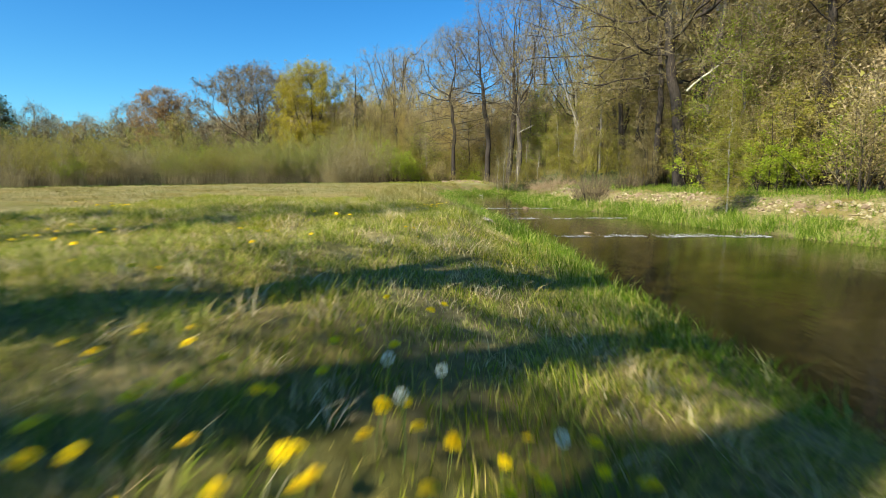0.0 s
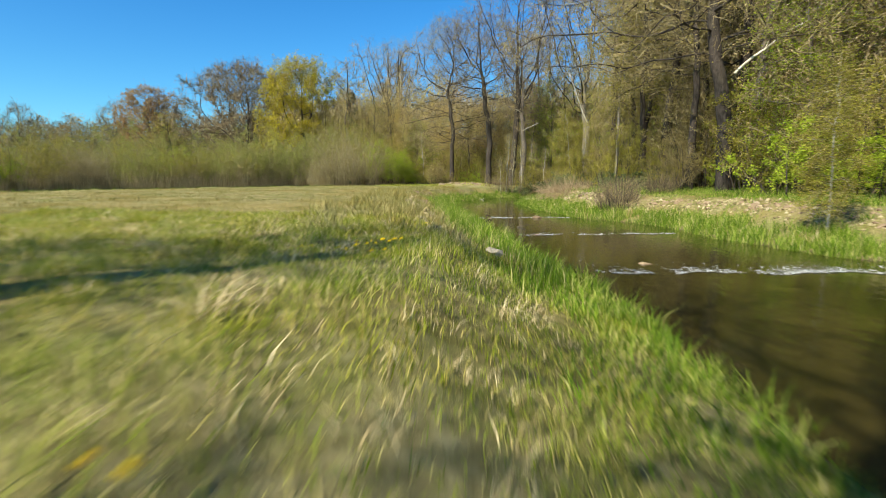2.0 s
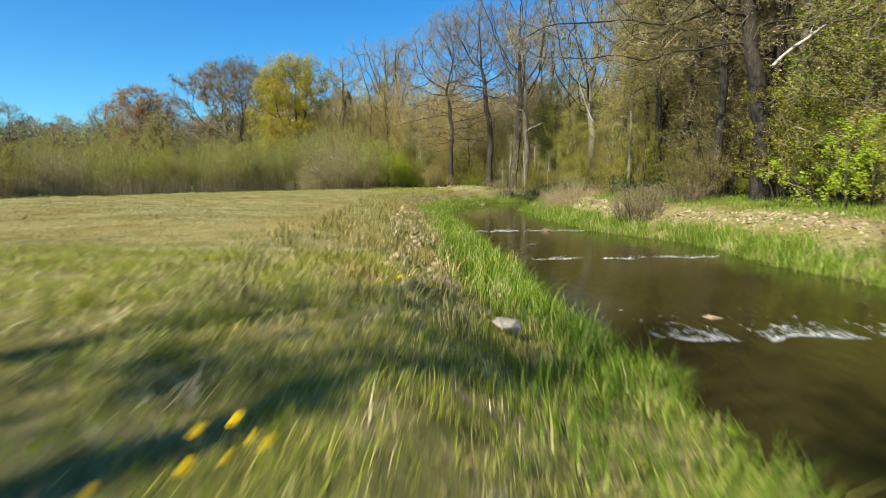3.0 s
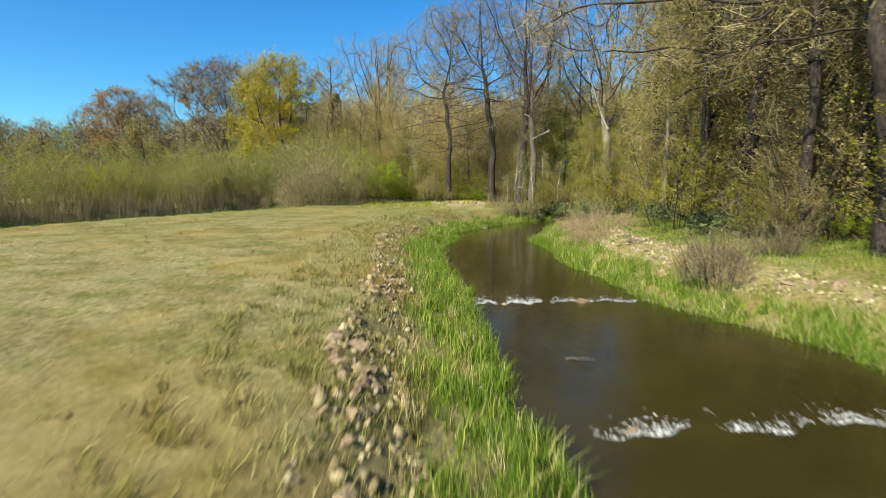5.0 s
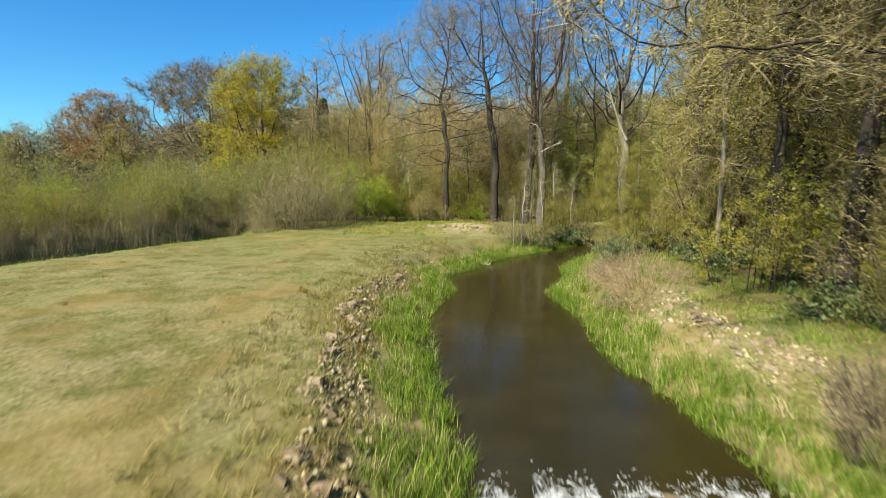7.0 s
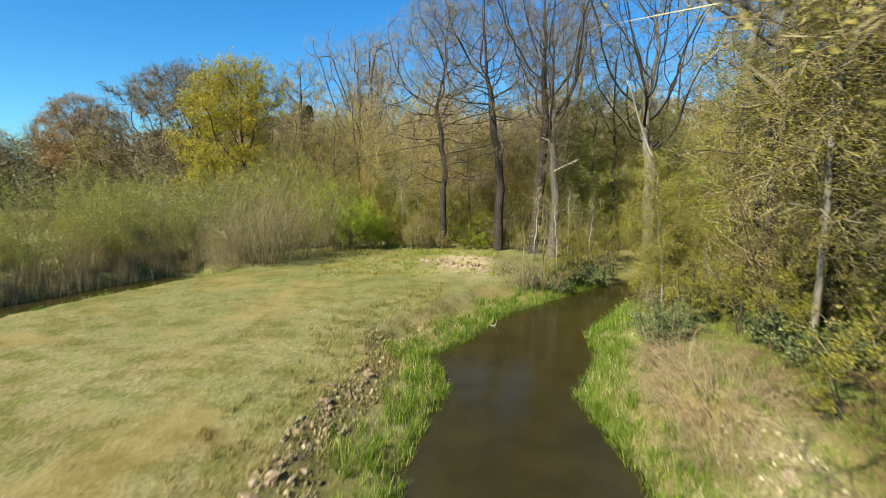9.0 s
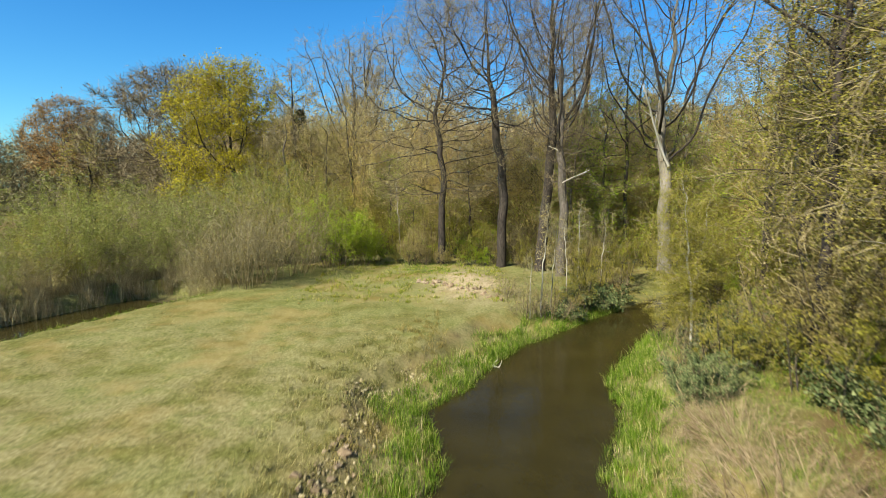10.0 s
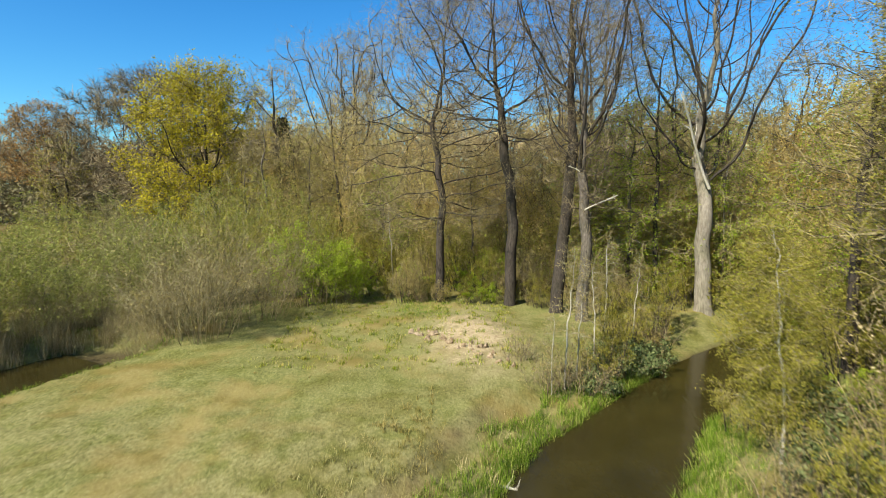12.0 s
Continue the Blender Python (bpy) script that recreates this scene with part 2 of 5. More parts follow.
def mesh_of(name, verts, faces, mat):
    """One mesh from an array of corners and arrays of three- or four-cornered faces."""
    me = bpy.data.meshes.new(name)
    verts = np.asarray(verts, dtype=np.float32).reshape(-1, 3)
    faces = [np.asarray(f, dtype=np.int32) for f in (faces if isinstance(faces, (list, tuple)) else [faces]) if len(f)]
    me.vertices.add(len(verts))
    me.vertices.foreach_set("co", verts.ravel())
    loops = np.concatenate([f.ravel() for f in faces])
    sizes = np.concatenate([np.full(len(f), f.shape[1], dtype=np.int32) for f in faces])
    me.loops.add(len(loops))
    me.loops.foreach_set("vertex_index", loops)
    me.polygons.add(len(sizes))
    me.polygons.foreach_set("loop_start", np.concatenate([[0], np.cumsum(sizes)[:-1]]).astype(np.int32))
    me.polygons.foreach_set("loop_total", sizes)
    me.materials.append(mat)
    me.update(calc_edges=True)
    return me


def part(name, me, parent, label=""):
    ob = new(name, me)
    ob.parent = parent
    return tagged(ob, label)


def unit(v):
    return v / np.maximum(np.linalg.norm(v, axis=-1, keepdims=True), 1e-9)


def smooth(me):
    me.polygons.foreach_set("use_smooth", np.ones(len(me.polygons), dtype=bool))
    return me


def tubes(lines, radii, sides):
    """lines (n, k, 3), radii (n, k): round tapering stems; the corners and the four-cornered faces."""
    n, k, _ = lines.shape
    along = unit(np.gradient(lines, axis=1))
    ref = np.where(np.abs(along[..., 2:3]) > 0.8, np.array([1.0, 0.0, 0.0]), np.array([0.0, 0.0, 1.0]))
    ref = np.broadcast_to(ref[:, :1], along.shape)
    a = unit(np.cross(along, ref))
    b = np.cross(along, a)
    ang = np.arange(sides) * 2 * np.pi / sides
    ring = a[:, :, None] * np.cos(ang)[:, None] + b[:, :, None] * np.sin(ang)[:, None]
    v = lines[:, :, None] + ring * radii[:, :, None, None]
    i = np.arange(n)[:, None, None] * k * sides + np.arange(k - 1)[None, :, None] * sides
    j, j2 = np.arange(sides)[None, None], (np.arange(sides)[None, None] + 1) % sides
    f = np.stack([i + j, i + j2, i + sides + j2, i + sides + j], axis=-1).reshape(-1, 4)
    return v.reshape(-1, 3), f


def spikes(lines, radius):
    """lines (n, 3, 3): thin twigs that run out to a point."""
    n = len(lines)
    along = unit(lines[:, 2] - lines[:, 0])
    turn = np.random.default_rng(n).normal(size=(n, 3)) + SUNWARD * 1.3
    s = unit(np.cross(along, turn)) * (radius * 1.1)[:, None]
    v = np.stack([lines[:, 0] - s, lines[:, 0] + s, lines[:, 1] + s * 0.7, lines[:, 1] - s * 0.7, lines[:, 2]], axis=1)
    i = np.arange(n) * 5
    return v.reshape(-1, 3), np.stack([i, i + 1, i + 2, i + 3], axis=1), np.stack([i + 3, i + 2, i + 4], axis=1)


def shoots(r, lines, per, lo, hi, angle, length, k, lift, wander):
    """Side shoots from each line: (n * per, k, 3), and each shoot's place along its parent."""
    n, kk, _ = lines.shape
    t = r.uniform(lo, hi, (n, per))
    s = t * (kk - 1)
    i = np.minimum(s.astype(int), kk - 2)
    w = (s - i)[..., None]
    row = np.arange(n)[:, None]
    p0, p1 = lines[row, i], lines[row, i + 1]
    start = p0 * (1 - w) + p1 * w
    along = unit(p1 - p0)
    side = unit(np.cross(along, unit(r.normal(size=along.shape))))
    a = np.radians(r.uniform(angle[0], angle[1], (n, per)))[..., None]
    way = unit(along * np.cos(a) + side * np.sin(a) + np.array([0, 0, lift]))
    size = np.linalg.norm(lines[:, -1] - lines[:, 0], axis=1)[:, None]
    ln = size * r.uniform(length[0], length[1], (n, per)) * (1.15 - 0.6 * t)
    return bend(r, start.reshape(-1, 3), way.reshape(-1, 3), ln.ravel(), k, lift * 0.5, wander), t.ravel()


def bend(r, start, way, length, k, lift, wander):
    n = len(start)
    out = np.empty((n, k, 3))
    out[:, 0] = start
    d = way
    for q in range(1, k):
        d = unit(d + r.normal(scale=wander, size=(n, 3)) + np.array([0, 0, lift / k]))
        out[:, q] = out[:, q - 1] + d * (length / (k - 1))[:, None]
    return out


def leaves(r, centres, size):
    """Small pointed leaf sprays, turned loosely to the light."""
    n = len(centres)
    face = unit(r.normal(size=(n, 3)) + SUNWARD * 1.1)
    a = unit(np.cross(face, r.normal(size=(n, 3))))
    b = np.cross(face, a)
    s = (size * r.uniform(0.6, 1.4, n))[:, None]
    v = np.stack([centres - a * s * 0.6, centres + b * s * 0.5 + a * s * 0.2, centres + a * s * 0.6 - b * s * 0.25], axis=1)
    return v.reshape(-1, 3), np.arange(n * 3).reshape(n, 3)


def taper(n, k, r0, r1):
    return np.asarray(r0).reshape(-1, 1) * np.ones((n, 1)) * np.linspace(1, r1, k)[None]


def along_lines(r, lines, count):
    """Random places on a set of lines."""
    i = r.integers(0, len(lines), count)
    q = r.uniform(0.15, 1.0, count) * (lines.shape[1] - 1)
    j = np.minimum(q.astype(int), lines.shape[1] - 2)
    w = (q - j)[:, None]
    return lines[i, j] * (1 - w) + lines[i, j + 1] * w


def many_tubes(chains, sides):
    """Tapering stems of different lengths, each a pair of places (k, 3) and radii (k)."""
    vs, fs, o = [], [], 0
    for line, rad in chains:
        v, f = tubes(line[None], rad[None], sides)
        vs.append(v), fs.append(f + o)
        o += len(v)
    return np.concatenate(vs), np.concatenate(fs)


def crown_goals(r, count, height, foot, wide, shape):
    """Places that the branches reach for, more of them near the crown's skin."""
    v = r.beta(1.25, 1.0, count)
    if shape == "vase":
        out = (0.18 + 0.82 * v ** 0.9) * np.sqrt(np.clip(1 - np.clip((v - 0.55) / 0.75, 0, 1) ** 2, 0, 1))
    elif shape == "column":
        out = np.sqrt(np.clip(1 - np.abs(2 * v - 0.9) ** 2.6, 0, 1)) * (1.05 - 0.55 * v)
    else:
        out = np.sqrt(np.clip(1 - (np.abs(v - 0.42) / 0.60) ** 2.2, 0, 1))
    a = r.uniform(0, 2 * np.pi, count)
    lobes = 1.0 + 0.14 * np.sin(3 * a + r.uniform(0, 6)) + 0.14 * np.sin(5 * a + 7 * v + r.uniform(0, 6))
    q = wide * out * lobes * r.uniform(0.0, 1.0, count) ** 0.55
    return np.stack([np.cos(a) * q, np.sin(a) * q, foot + (height - foot) * v], axis=1)


def grown(r, height, foot, wide, lean, fork, leader, shape, count, wander, rise, near_enough):
    """A branching frame that grows from a trunk towards the places of its crown: places, each one's parent, its way."""
    step = height / 46
    k = int(leader * height / step) + 2
    z = np.linspace(-0.3, leader * height, k)
    zz = np.clip(z, 0, None) / z[-1]
    sway = np.cumsum(r.normal(scale=0.0065 * height, size=(k, 2)), axis=0) * np.linspace(0, 1, k)[:, None]
    pos = np.zeros((9000, 3))
    way, up, kids = np.zeros((9000, 3)), np.full(9000, -1), np.zeros(9000, dtype=int)
    pos[:k] = np.stack([sway[:, 0] + lean[0] * zz ** 1.5, sway[:, 1] + lean[1] * zz ** 1.5, z], axis=1)
    up[1:k] = np.arange(k - 1)
    way[:k] = unit(np.gradient(pos[:k], axis=0))
    kids[:k - 1] = 1
    n, first = k, int(np.searchsorted(z, fork * height))
    goals = crown_goals(r, count, height, foot, wide, shape) + np.array([*(pos[k - 1, :2] + np.array(lean) * 0.35), 0])
    gap = np.linalg.norm(goals[:, None] - pos[None, first:n], axis=2)
    near, far = gap.argmin(axis=1) + first, gap.min(axis=1)
    for _ in range(130):
        live = far > step * near_enough
        goals, near, far = goals[live], near[live], far[live]
        if not len(goals) or n > 8200:
            break
        pull = np.zeros((n, 3))
        np.add.at(pull, near, unit(goals - pos[near]))
        who = np.unique(near)
        who = who[kids[who] < 3]
        if not len(who):
            break
        d = unit(unit(pull[who]) + 0.4 * way[who] + np.array([0, 0, rise]) + r.normal(scale=wander, size=(len(who), 3)))
        m = len(who)
        pos[n:n + m], way[n:n + m], up[n:n + m] = pos[who] + d * step, d, who
        kids[who] += 1
        gap = np.linalg.norm(goals[:, None] - pos[None, n:n + m], axis=2)
        g = gap.min(axis=1)
        closer = g < far
        near[closer], far[closer] = gap.argmin(axis=1)[closer] + n, g[closer]
        n += m
    return pos[:n], up[:n], way[:n]


def tree(name, label, seed, height, girth, crown, fork=0.35, leader=0.6, shape="dome", count=600, twigs=(3, 3), reach=0.9, leaf=None, leaf_count=0, leaf_size=0.12,
         wood=None, limb=None, twig=None, lean=(0, 0), wander=0.12, rise=0.1, twig_r=0.012, sides=9, single=False, scatter=1.0, tip=0.016, hang=0.12):
    """A tree about its base at the origin: a trunk that branches into the crown (its foot's height and its radius), fine twigs
    and, where in leaf, foliage. fork, leader: where the trunk first branches and where it ends, as shares of the height."""
    r = np.random.default_rng(seed)
    wood, twig = wood or BARK, twig or TWIG
    pos, up, way = grown(r, height, crown[0], crown[1], lean, fork, leader, shape, count, wander, rise, 1.3 if single else 1.7)
    n = len(pos)
    load = np.zeros(n)
    heavy, heaviest = np.full(n, -1), np.zeros(n)
    for i in range(n - 1, 0, -1):
        load[i] = max(load[i], 1.0)
        load[up[i]] += load[i]
        if load[i] > heaviest[up[i]]:
            heavy[up[i]], heaviest[up[i]] = i, load[i]
    power = math.log(load[0]) / math.log(max(girth / 2 / tip, 2.0))
    rad = tip * load ** (1 / power)
    rad *= 1 + 0.30 * np.clip(1 - pos[:, 2] / (fork * height), 0, 1) * (load > load[0] * 0.9)
    rad[0] = girth * 0.85
    chains = []
    for i in range(n):
        if i and heavy[up[i]] == i:
            continue
        run = [i] if i == 0 else [up[i], i]
        while heavy[run[-1]] >= 0:
            run.append(heavy[run[-1]])
        line, thick = pos[run].copy(), rad[run].copy()
        if i:
            thick[0] = thick[1]
        if len(run) > 3:
            line[1:-1] = line[1:-1] * 0.5 + (line[:-2] + line[2:]) * 0.25
        thick[-1] *= 0.4
        chains.append((line, thick))
    thing = tagged(new(name), label, "tree")
    tv, tf = many_tubes(chains[:1], sides)
    part("trunk", smooth(mesh_of("trunk", tv, tf, wood)), thing)
    rest_of = sorted(chains[1:], key=lambda c: -c[1][0])
    big = 0
    if single:
        while big < min(14, len(rest_of)) and rest_of[big][1][0] > girth * 0.09:
            tv, tf = many_tubes(rest_of[big:big + 1], 6)
            part("limb", smooth(mesh_of("limb", tv, tf, limb or wood)), thing)
            big += 1
    tv, tf = many_tubes(rest_of[big:], 4 if single else 3)
    tagged(part("limbwork", smooth(mesh_of("limbwork", tv, tf, limb or wood)), thing), kind="stuff")
    host = np.nonzero((load <= 5) & (pos[:, 2] > crown[0] * 0.6))[0]
    host = np.repeat(host, twigs[0])
    d = unit(way[host] * 0.7 + r.normal(scale=0.55, size=(len(host), 3)) + np.array([0, 0, hang]))
    l3 = bend(r, pos[host] + r.normal(scale=0.08, size=(len(host), 3)), d, reach * r.uniform(0.4, 1.3, len(host)), 3, hang, 0.16)
    v3, f3, s3 = spikes(l3, np.full(len(l3), twig_r))
    vs, quads, tris, last = [v3], [f3], [s3], l3
    if twigs[1]:
        l4, _ = shoots(r, l3, twigs[1], 0.15, 1.0, (25, 60), (0.4, 0.85), 3, hang * 0.5, 0.2)
        v4, f4, s4 = spikes(l4, np.full(len(l4), twig_r * 0.75))
        vs.append(v4), quads.append(f4 + len(v3)), tris.append(s4 + len(v3))
        last = l4
    tagged(part("branchwork", mesh_of("branchwork", np.concatenate(vs), [np.concatenate(quads), np.concatenate(tris)], twig), thing), kind="stuff")
    if leaf:
        c = along_lines(r, last, leaf_count)
        lv, lf = leaves(r, c + r.normal(scale=leaf_size * scatter, size=c.shape), leaf_size)
        tagged(part("crown", mesh_of("crown", lv, lf, leaf), thing), kind="stuff")
    return thing


def shrub(name, label, seed, height, spread, stems, dense, leaf=None, leaf_count=0, leaf_size=0.08, twig=None, category="shrub", thick=0.03, droop=0.0, stem=None):
    """A many-stemmed bush about its base at the origin."""
    r = np.random.default_rng(seed)
    thing = tagged(new(name), label, category)
    a = r.uniform(0, 2 * np.pi, stems)
    q = np.sqrt(r.uniform(0, 1, stems))
    start = np.stack([np.cos(a) * q * spread * 0.42, np.sin(a) * q * spread * 0.42, np.full(stems, -0.1)], axis=1)
    out = r.uniform(0.1, 0.75, stems) * q * spread / height * 1.3
    way = unit(np.stack([np.cos(a) * out, np.sin(a) * out, np.ones(stems)], axis=1))
    ln = height * r.uniform(0.6, 1.05, stems) * (1.05 - 0.30 * q)
    l1 = bend(r, start, way, ln, 5, -droop, 0.10)
    v1, f1 = tubes(l1, taper(stems, 5, thick * r.uniform(0.5, 1.2, stems), 0.25), 4)
    l2, _ = shoots(r, l1, dense[0], 0.10, 1.0, (20, 62), (0.25, 0.5), 3, 0.10 - droop, 0.16)
    l3, _ = shoots(r, l2, dense[1], 0.1, 1.0, (20, 55), (0.35, 0.8), 3, 0.05 - droop, 0.18)
    v2, f2, s2 = spikes(l2, np.full(len(l2), thick * 0.32))
    v3, f3, s3 = spikes(l3, np.full(len(l3), thick * 0.22))
    o = len(v2)
    tagged(part("stemwork", mesh_of("stemwork", v1, f1, stem or twig or TWIG), thing), kind="stuff")
    tagged(part("branchwork", mesh_of("branchwork", np.concatenate([v2, v3]), [np.concatenate([f2, f3 + o]), np.concatenate([s2, s3 + o])], twig or TWIG), thing), kind="stuff")
    if leaf:
        c = along_lines(r, l3, leaf_count)
        lv, lf = leaves(r, c + r.normal(scale=leaf_size, size=c.shape), leaf_size)
        tagged(part("foliage", mesh_of("foliage", lv, lf, leaf), thing), kind="stuff")
    return thing


# ---- the lie of the land ----
LEFT = np.array([(5.2, -40), (3.6, -5), (2.9, 3), (2.75, 8), (2.75, 11), (2.75, 14), (2.35, 16.2), (2.0, 18.2), (2.15, 20.5), (1.8, 23), (1.7, 26), (1.5, 28.5), (1.5, 31),
                 (0.95, 34), (0.65, 38), (0.4, 41), (0.9, 43.2), (1.6, 46), (0.9, 49.5), (2.7, 51.8), (3.6, 54), (5.2, 56.6), (7.1, 58.6), (8.8, 60.5), (10.6, 62.4), (14.9, 66.2), (21, 71), (33, 79)])
RIGHT = np.array([(14, -40), (12.6, -2), (11.6, 8), (10.9, 12.5), (10.2, 14.8), (9.1, 18), (8.5, 21), (8.6, 24), (8.5, 26), (7.4, 28.2), (6.6, 30), (6.4, 33), (5.8, 37), (6.2, 41),
                  (5.8, 45.3), (7.5, 49), (8.1, 52.6), (9.8, 55), (11.2, 57.2), (13.3, 59.8), (16.2, 63), (19.5, 66), (25, 70.5), (36, 78)])
DITCH = np.array([(-37, -10), (-33, 10), (-29, 28), (-25.5, 40), (-22.6, 47), (-19.3, 56), (-17.2, 61), (-15.6, 64.2)])


def to_line(p, line):
    """The distance of each place to a line of corners."""
    best = np.full(len(p), 1e9)
    for a, b in zip(line[:-1], line[1:]):
        ab = b - a
        t = np.clip(((p - a) @ ab) / (ab @ ab), 0, 1)
        best = np.minimum(best, np.hypot(*(p - a - t[:, None] * ab).T))
    return best


def inside(p, ring):
    c = np.zeros(len(p), dtype=bool)
    for a, b in zip(ring, np.roll(ring, -1, axis=0)):
        if a[1] != b[1]:
            c ^= ((a[1] > p[:, 1]) != (b[1] > p[:, 1])) & (p[:, 0] < (b[0] - a[0]) * (p[:, 1] - a[1]) / (b[1] - a[1]) + a[0])
    return c


STREAM = np.concatenate([LEFT, RIGHT[::-1]])


def waves(p, scale, seed):
    """A cheap soft unevenness between -1 and 1."""
    r = np.random.default_rng(seed)
    out = 0
    for q in range(7):
        a = r.uniform(0, 2 * np.pi)
        f = r.uniform(0.6, 1.7) / scale
        out = out + np.sin((p[:, 0] * np.cos(a) + p[:, 1] * np.sin(a)) * f * 2 * np.pi + r.uniform(0, 6.3))
    return out / 4.5


def land(x, y):
    """Height of the ground; and the distances to the left and right water's edge, and to the ditch."""
    p = np.stack([np.ravel(x), np.ravel(y)], axis=1).astype(float)
    dl, dr, dd = to_line(p, LEFT), to_line(p, RIGHT), to_line(p, DITCH)
    wet = inside(p, STREAM)
    e = np.clip((p[:, 1] - 4) / 5, 0, 1)
    early = np.interp(dl, [0, 0.35, 1.2, 2.2, 3.5, 5, 14], [0.0, 0.08, 0.32, 0.60, 0.90, 1.02, 1.08])
    late = np.interp(dl, [0, 0.4, 1.4, 1.9, 2.5, 4.5, 14], [0.0, 0.14, 0.40, 0.66, 0.98, 1.06, 1.16])
    hl = early * (1 - e) + late * e
    hr = np.interp(dr, [0, 0.6, 1.8, 2.7, 3.6, 7, 20], [0.0, 0.16, 0.42, 0.80, 1.02, 1.2, 1.5])
    h = np.where(dl < dr, hl, hr)
    d = np.minimum(dl, dr)
    rise = np.clip(d / 2.5, 0, 1)
    h = h + rise * (0.035 * waves(p, 1.3, 1) + 0.05 * waves(p, 6.0, 2)) + np.clip(d / 1.0, 0, 1) * 0.02 * waves(p, 0.45, 3)
    mound = np.exp(-(((p[:, 0] - 3.2) / 2.6) ** 2 + ((p[:, 1] - 66) / 4.5) ** 2))
    h = h + 0.4 * mound
    h = np.where(wet, -0.06 - 0.5 * np.clip(d / 1.5, 0, 1), h)
    trench = np.interp(dd, [0, 2.1, 2.7, 3.4], [-0.1, 0.15, 0.5, 1.3])
    h = np.where(dd < 3.3, np.minimum(h, trench), h)
    return h, dl, dr, dd, wet


def rest(x, y):
    return float(land([x], [y])[0][0])


def steps(stops):
    out = [stops[0][0]]
    for (a, s), (b, _) in zip(stops[:-1], stops[1:]):
        n = max(1, round((b - a) / s))
        out += [a + (b - a) * (q + 1) / n for q in range(n)]
    return np.array(out)


def build_ground():
    xs = steps([(-900, 120), (-120, 12), (-36, 1.5), (-22, 0.6), (-7, 0.22), (14, 0.6), (26, 1.5), (60, 14), (130, 110), (900, 0)])
    ys = steps([(-700, 110), (-40, 5), (-6, 0.5), (-1, 0.2), (58, 0.4), (78, 1.2), (100, 6), (200, 110), (1500, 0)])
    gx, gy = np.meshgrid(xs, ys)
    h, dl, dr, dd, wet = land(gx, gy)
    nx, ny = len(xs), len(ys)
    i = (np.arange(ny - 1)[:, None] * nx + np.arange(nx - 1)[None]).ravel()
    me = mesh_of("ground", np.stack([gx.ravel(), gy.ravel(), h], axis=1), np.stack([i, i + 1, i + nx + 1, i + nx], axis=1), SOIL)
    smooth(me)
    p = np.stack([gx.ravel(), gy.ravel()], axis=1)
    right = dr < dl
    # Woodland floor; on the right it comes close in, as painted tree shade.
    wood = np.where(right, np.clip((dr - np.interp(p[:, 1], [30, 42], [4.4, 3.4]) + 0.8 * waves(p, 3, 9)) / 1.6, 0, 1), np.clip((p[:, 1] - np.interp(p[:, 0], [-6, 0, 5], [88, 83, 76]) + 2 * waves(p, 5, 8)) / 5, 0, 1))
    wood = np.maximum(wood, np.where((dl < dr) & (p[:, 0] < -17), np.clip((2.2 - dd) / 0.5, 0, 1) * 0.6, 0))
    sand = np.exp(-(((p[:, 0] - 3.2) / 2.0) ** 2 + ((p[:, 1] - 65.8) / 4.2) ** 2)) * 1.8 * (0.7 + 0.4 * waves(p, 1.2, 5))
    sand = np.maximum(sand, np.where(right, np.clip(0.9 - np.abs(dr - 2.6 - 0.3 * waves(p, 2, 4)) / 0.9, 0, 1) * np.clip((42 - p[:, 1]) / 4, 0, 1) * np.clip(0.05 + 0.6 * waves(p, 1.1, 14), 0, 0.4), 0))
    sand = np.maximum(sand, np.where(~right, np.clip(1 - np.abs(dl - 2.1) / 0.6, 0, 1) * 0.2 * ((p[:, 1] > 17) & (p[:, 1] < 58)), 0))
    mud_and_gap_shade = np.where(wet, 1.0, np.clip(1 - np.minimum(dl, dr) / 0.35, 0, 1) * 0.8)
    # Patchy dark strip: shade between the left bank's stones, put into the colour.
    mud_and_gap_shade = np.maximum(mud_and_gap_shade, np.where(~right, np.clip(1 - np.abs(dl - 2.1) / 0.55, 0, 1) * np.clip(0.3 + 0.4 * waves(p, 1.2, 15), 0, 0.7) * np.clip((p[:, 1] - 15) / 4, 0, 1) * (p[:, 1] < 58), 0))
    mud_and_gap_shade = np.maximum(mud_and_gap_shade, np.clip((2.6 - dd) / 0.6, 0, 1))
    col = np.stack([np.clip(wood, 0, 1), np.clip(sand, 0, 1), np.clip(mud_and_gap_shade, 0, 1), np.ones(len(h))], axis=1)
    att = me.color_attributes.new("cover", "FLOAT_COLOR", "POINT")
    att.data.foreach_set("color", col.astype(np.float32).ravel())
    tagged(new("ground", me), "grassy meadow and woodland floor cut by a stream", "ground", kind="structure")


build_ground()


def sheet(name, xs, ys, z, mat, label):
    gx, gy = np.meshgrid(xs, ys)
    nx, ny = len(xs), len(ys)
    i = (np.arange(ny - 1)[:, None] * nx + np.arange(nx - 1)[None]).ravel()
    me = mesh_of(name, np.stack([gx.ravel(), gy.ravel(), np.full(gx.size, z)], axis=1), np.stack([i, i + 1, i + nx + 1, i + nx], axis=1), mat)
    return tagged(new(name, me), label, "water", kind="structure")


sheet("water", np.linspace(-0.5, 36, 8), np.linspace(-40, 80, 16), 0.0, WATER, "dark peaty brown stream water, slowly flowing")


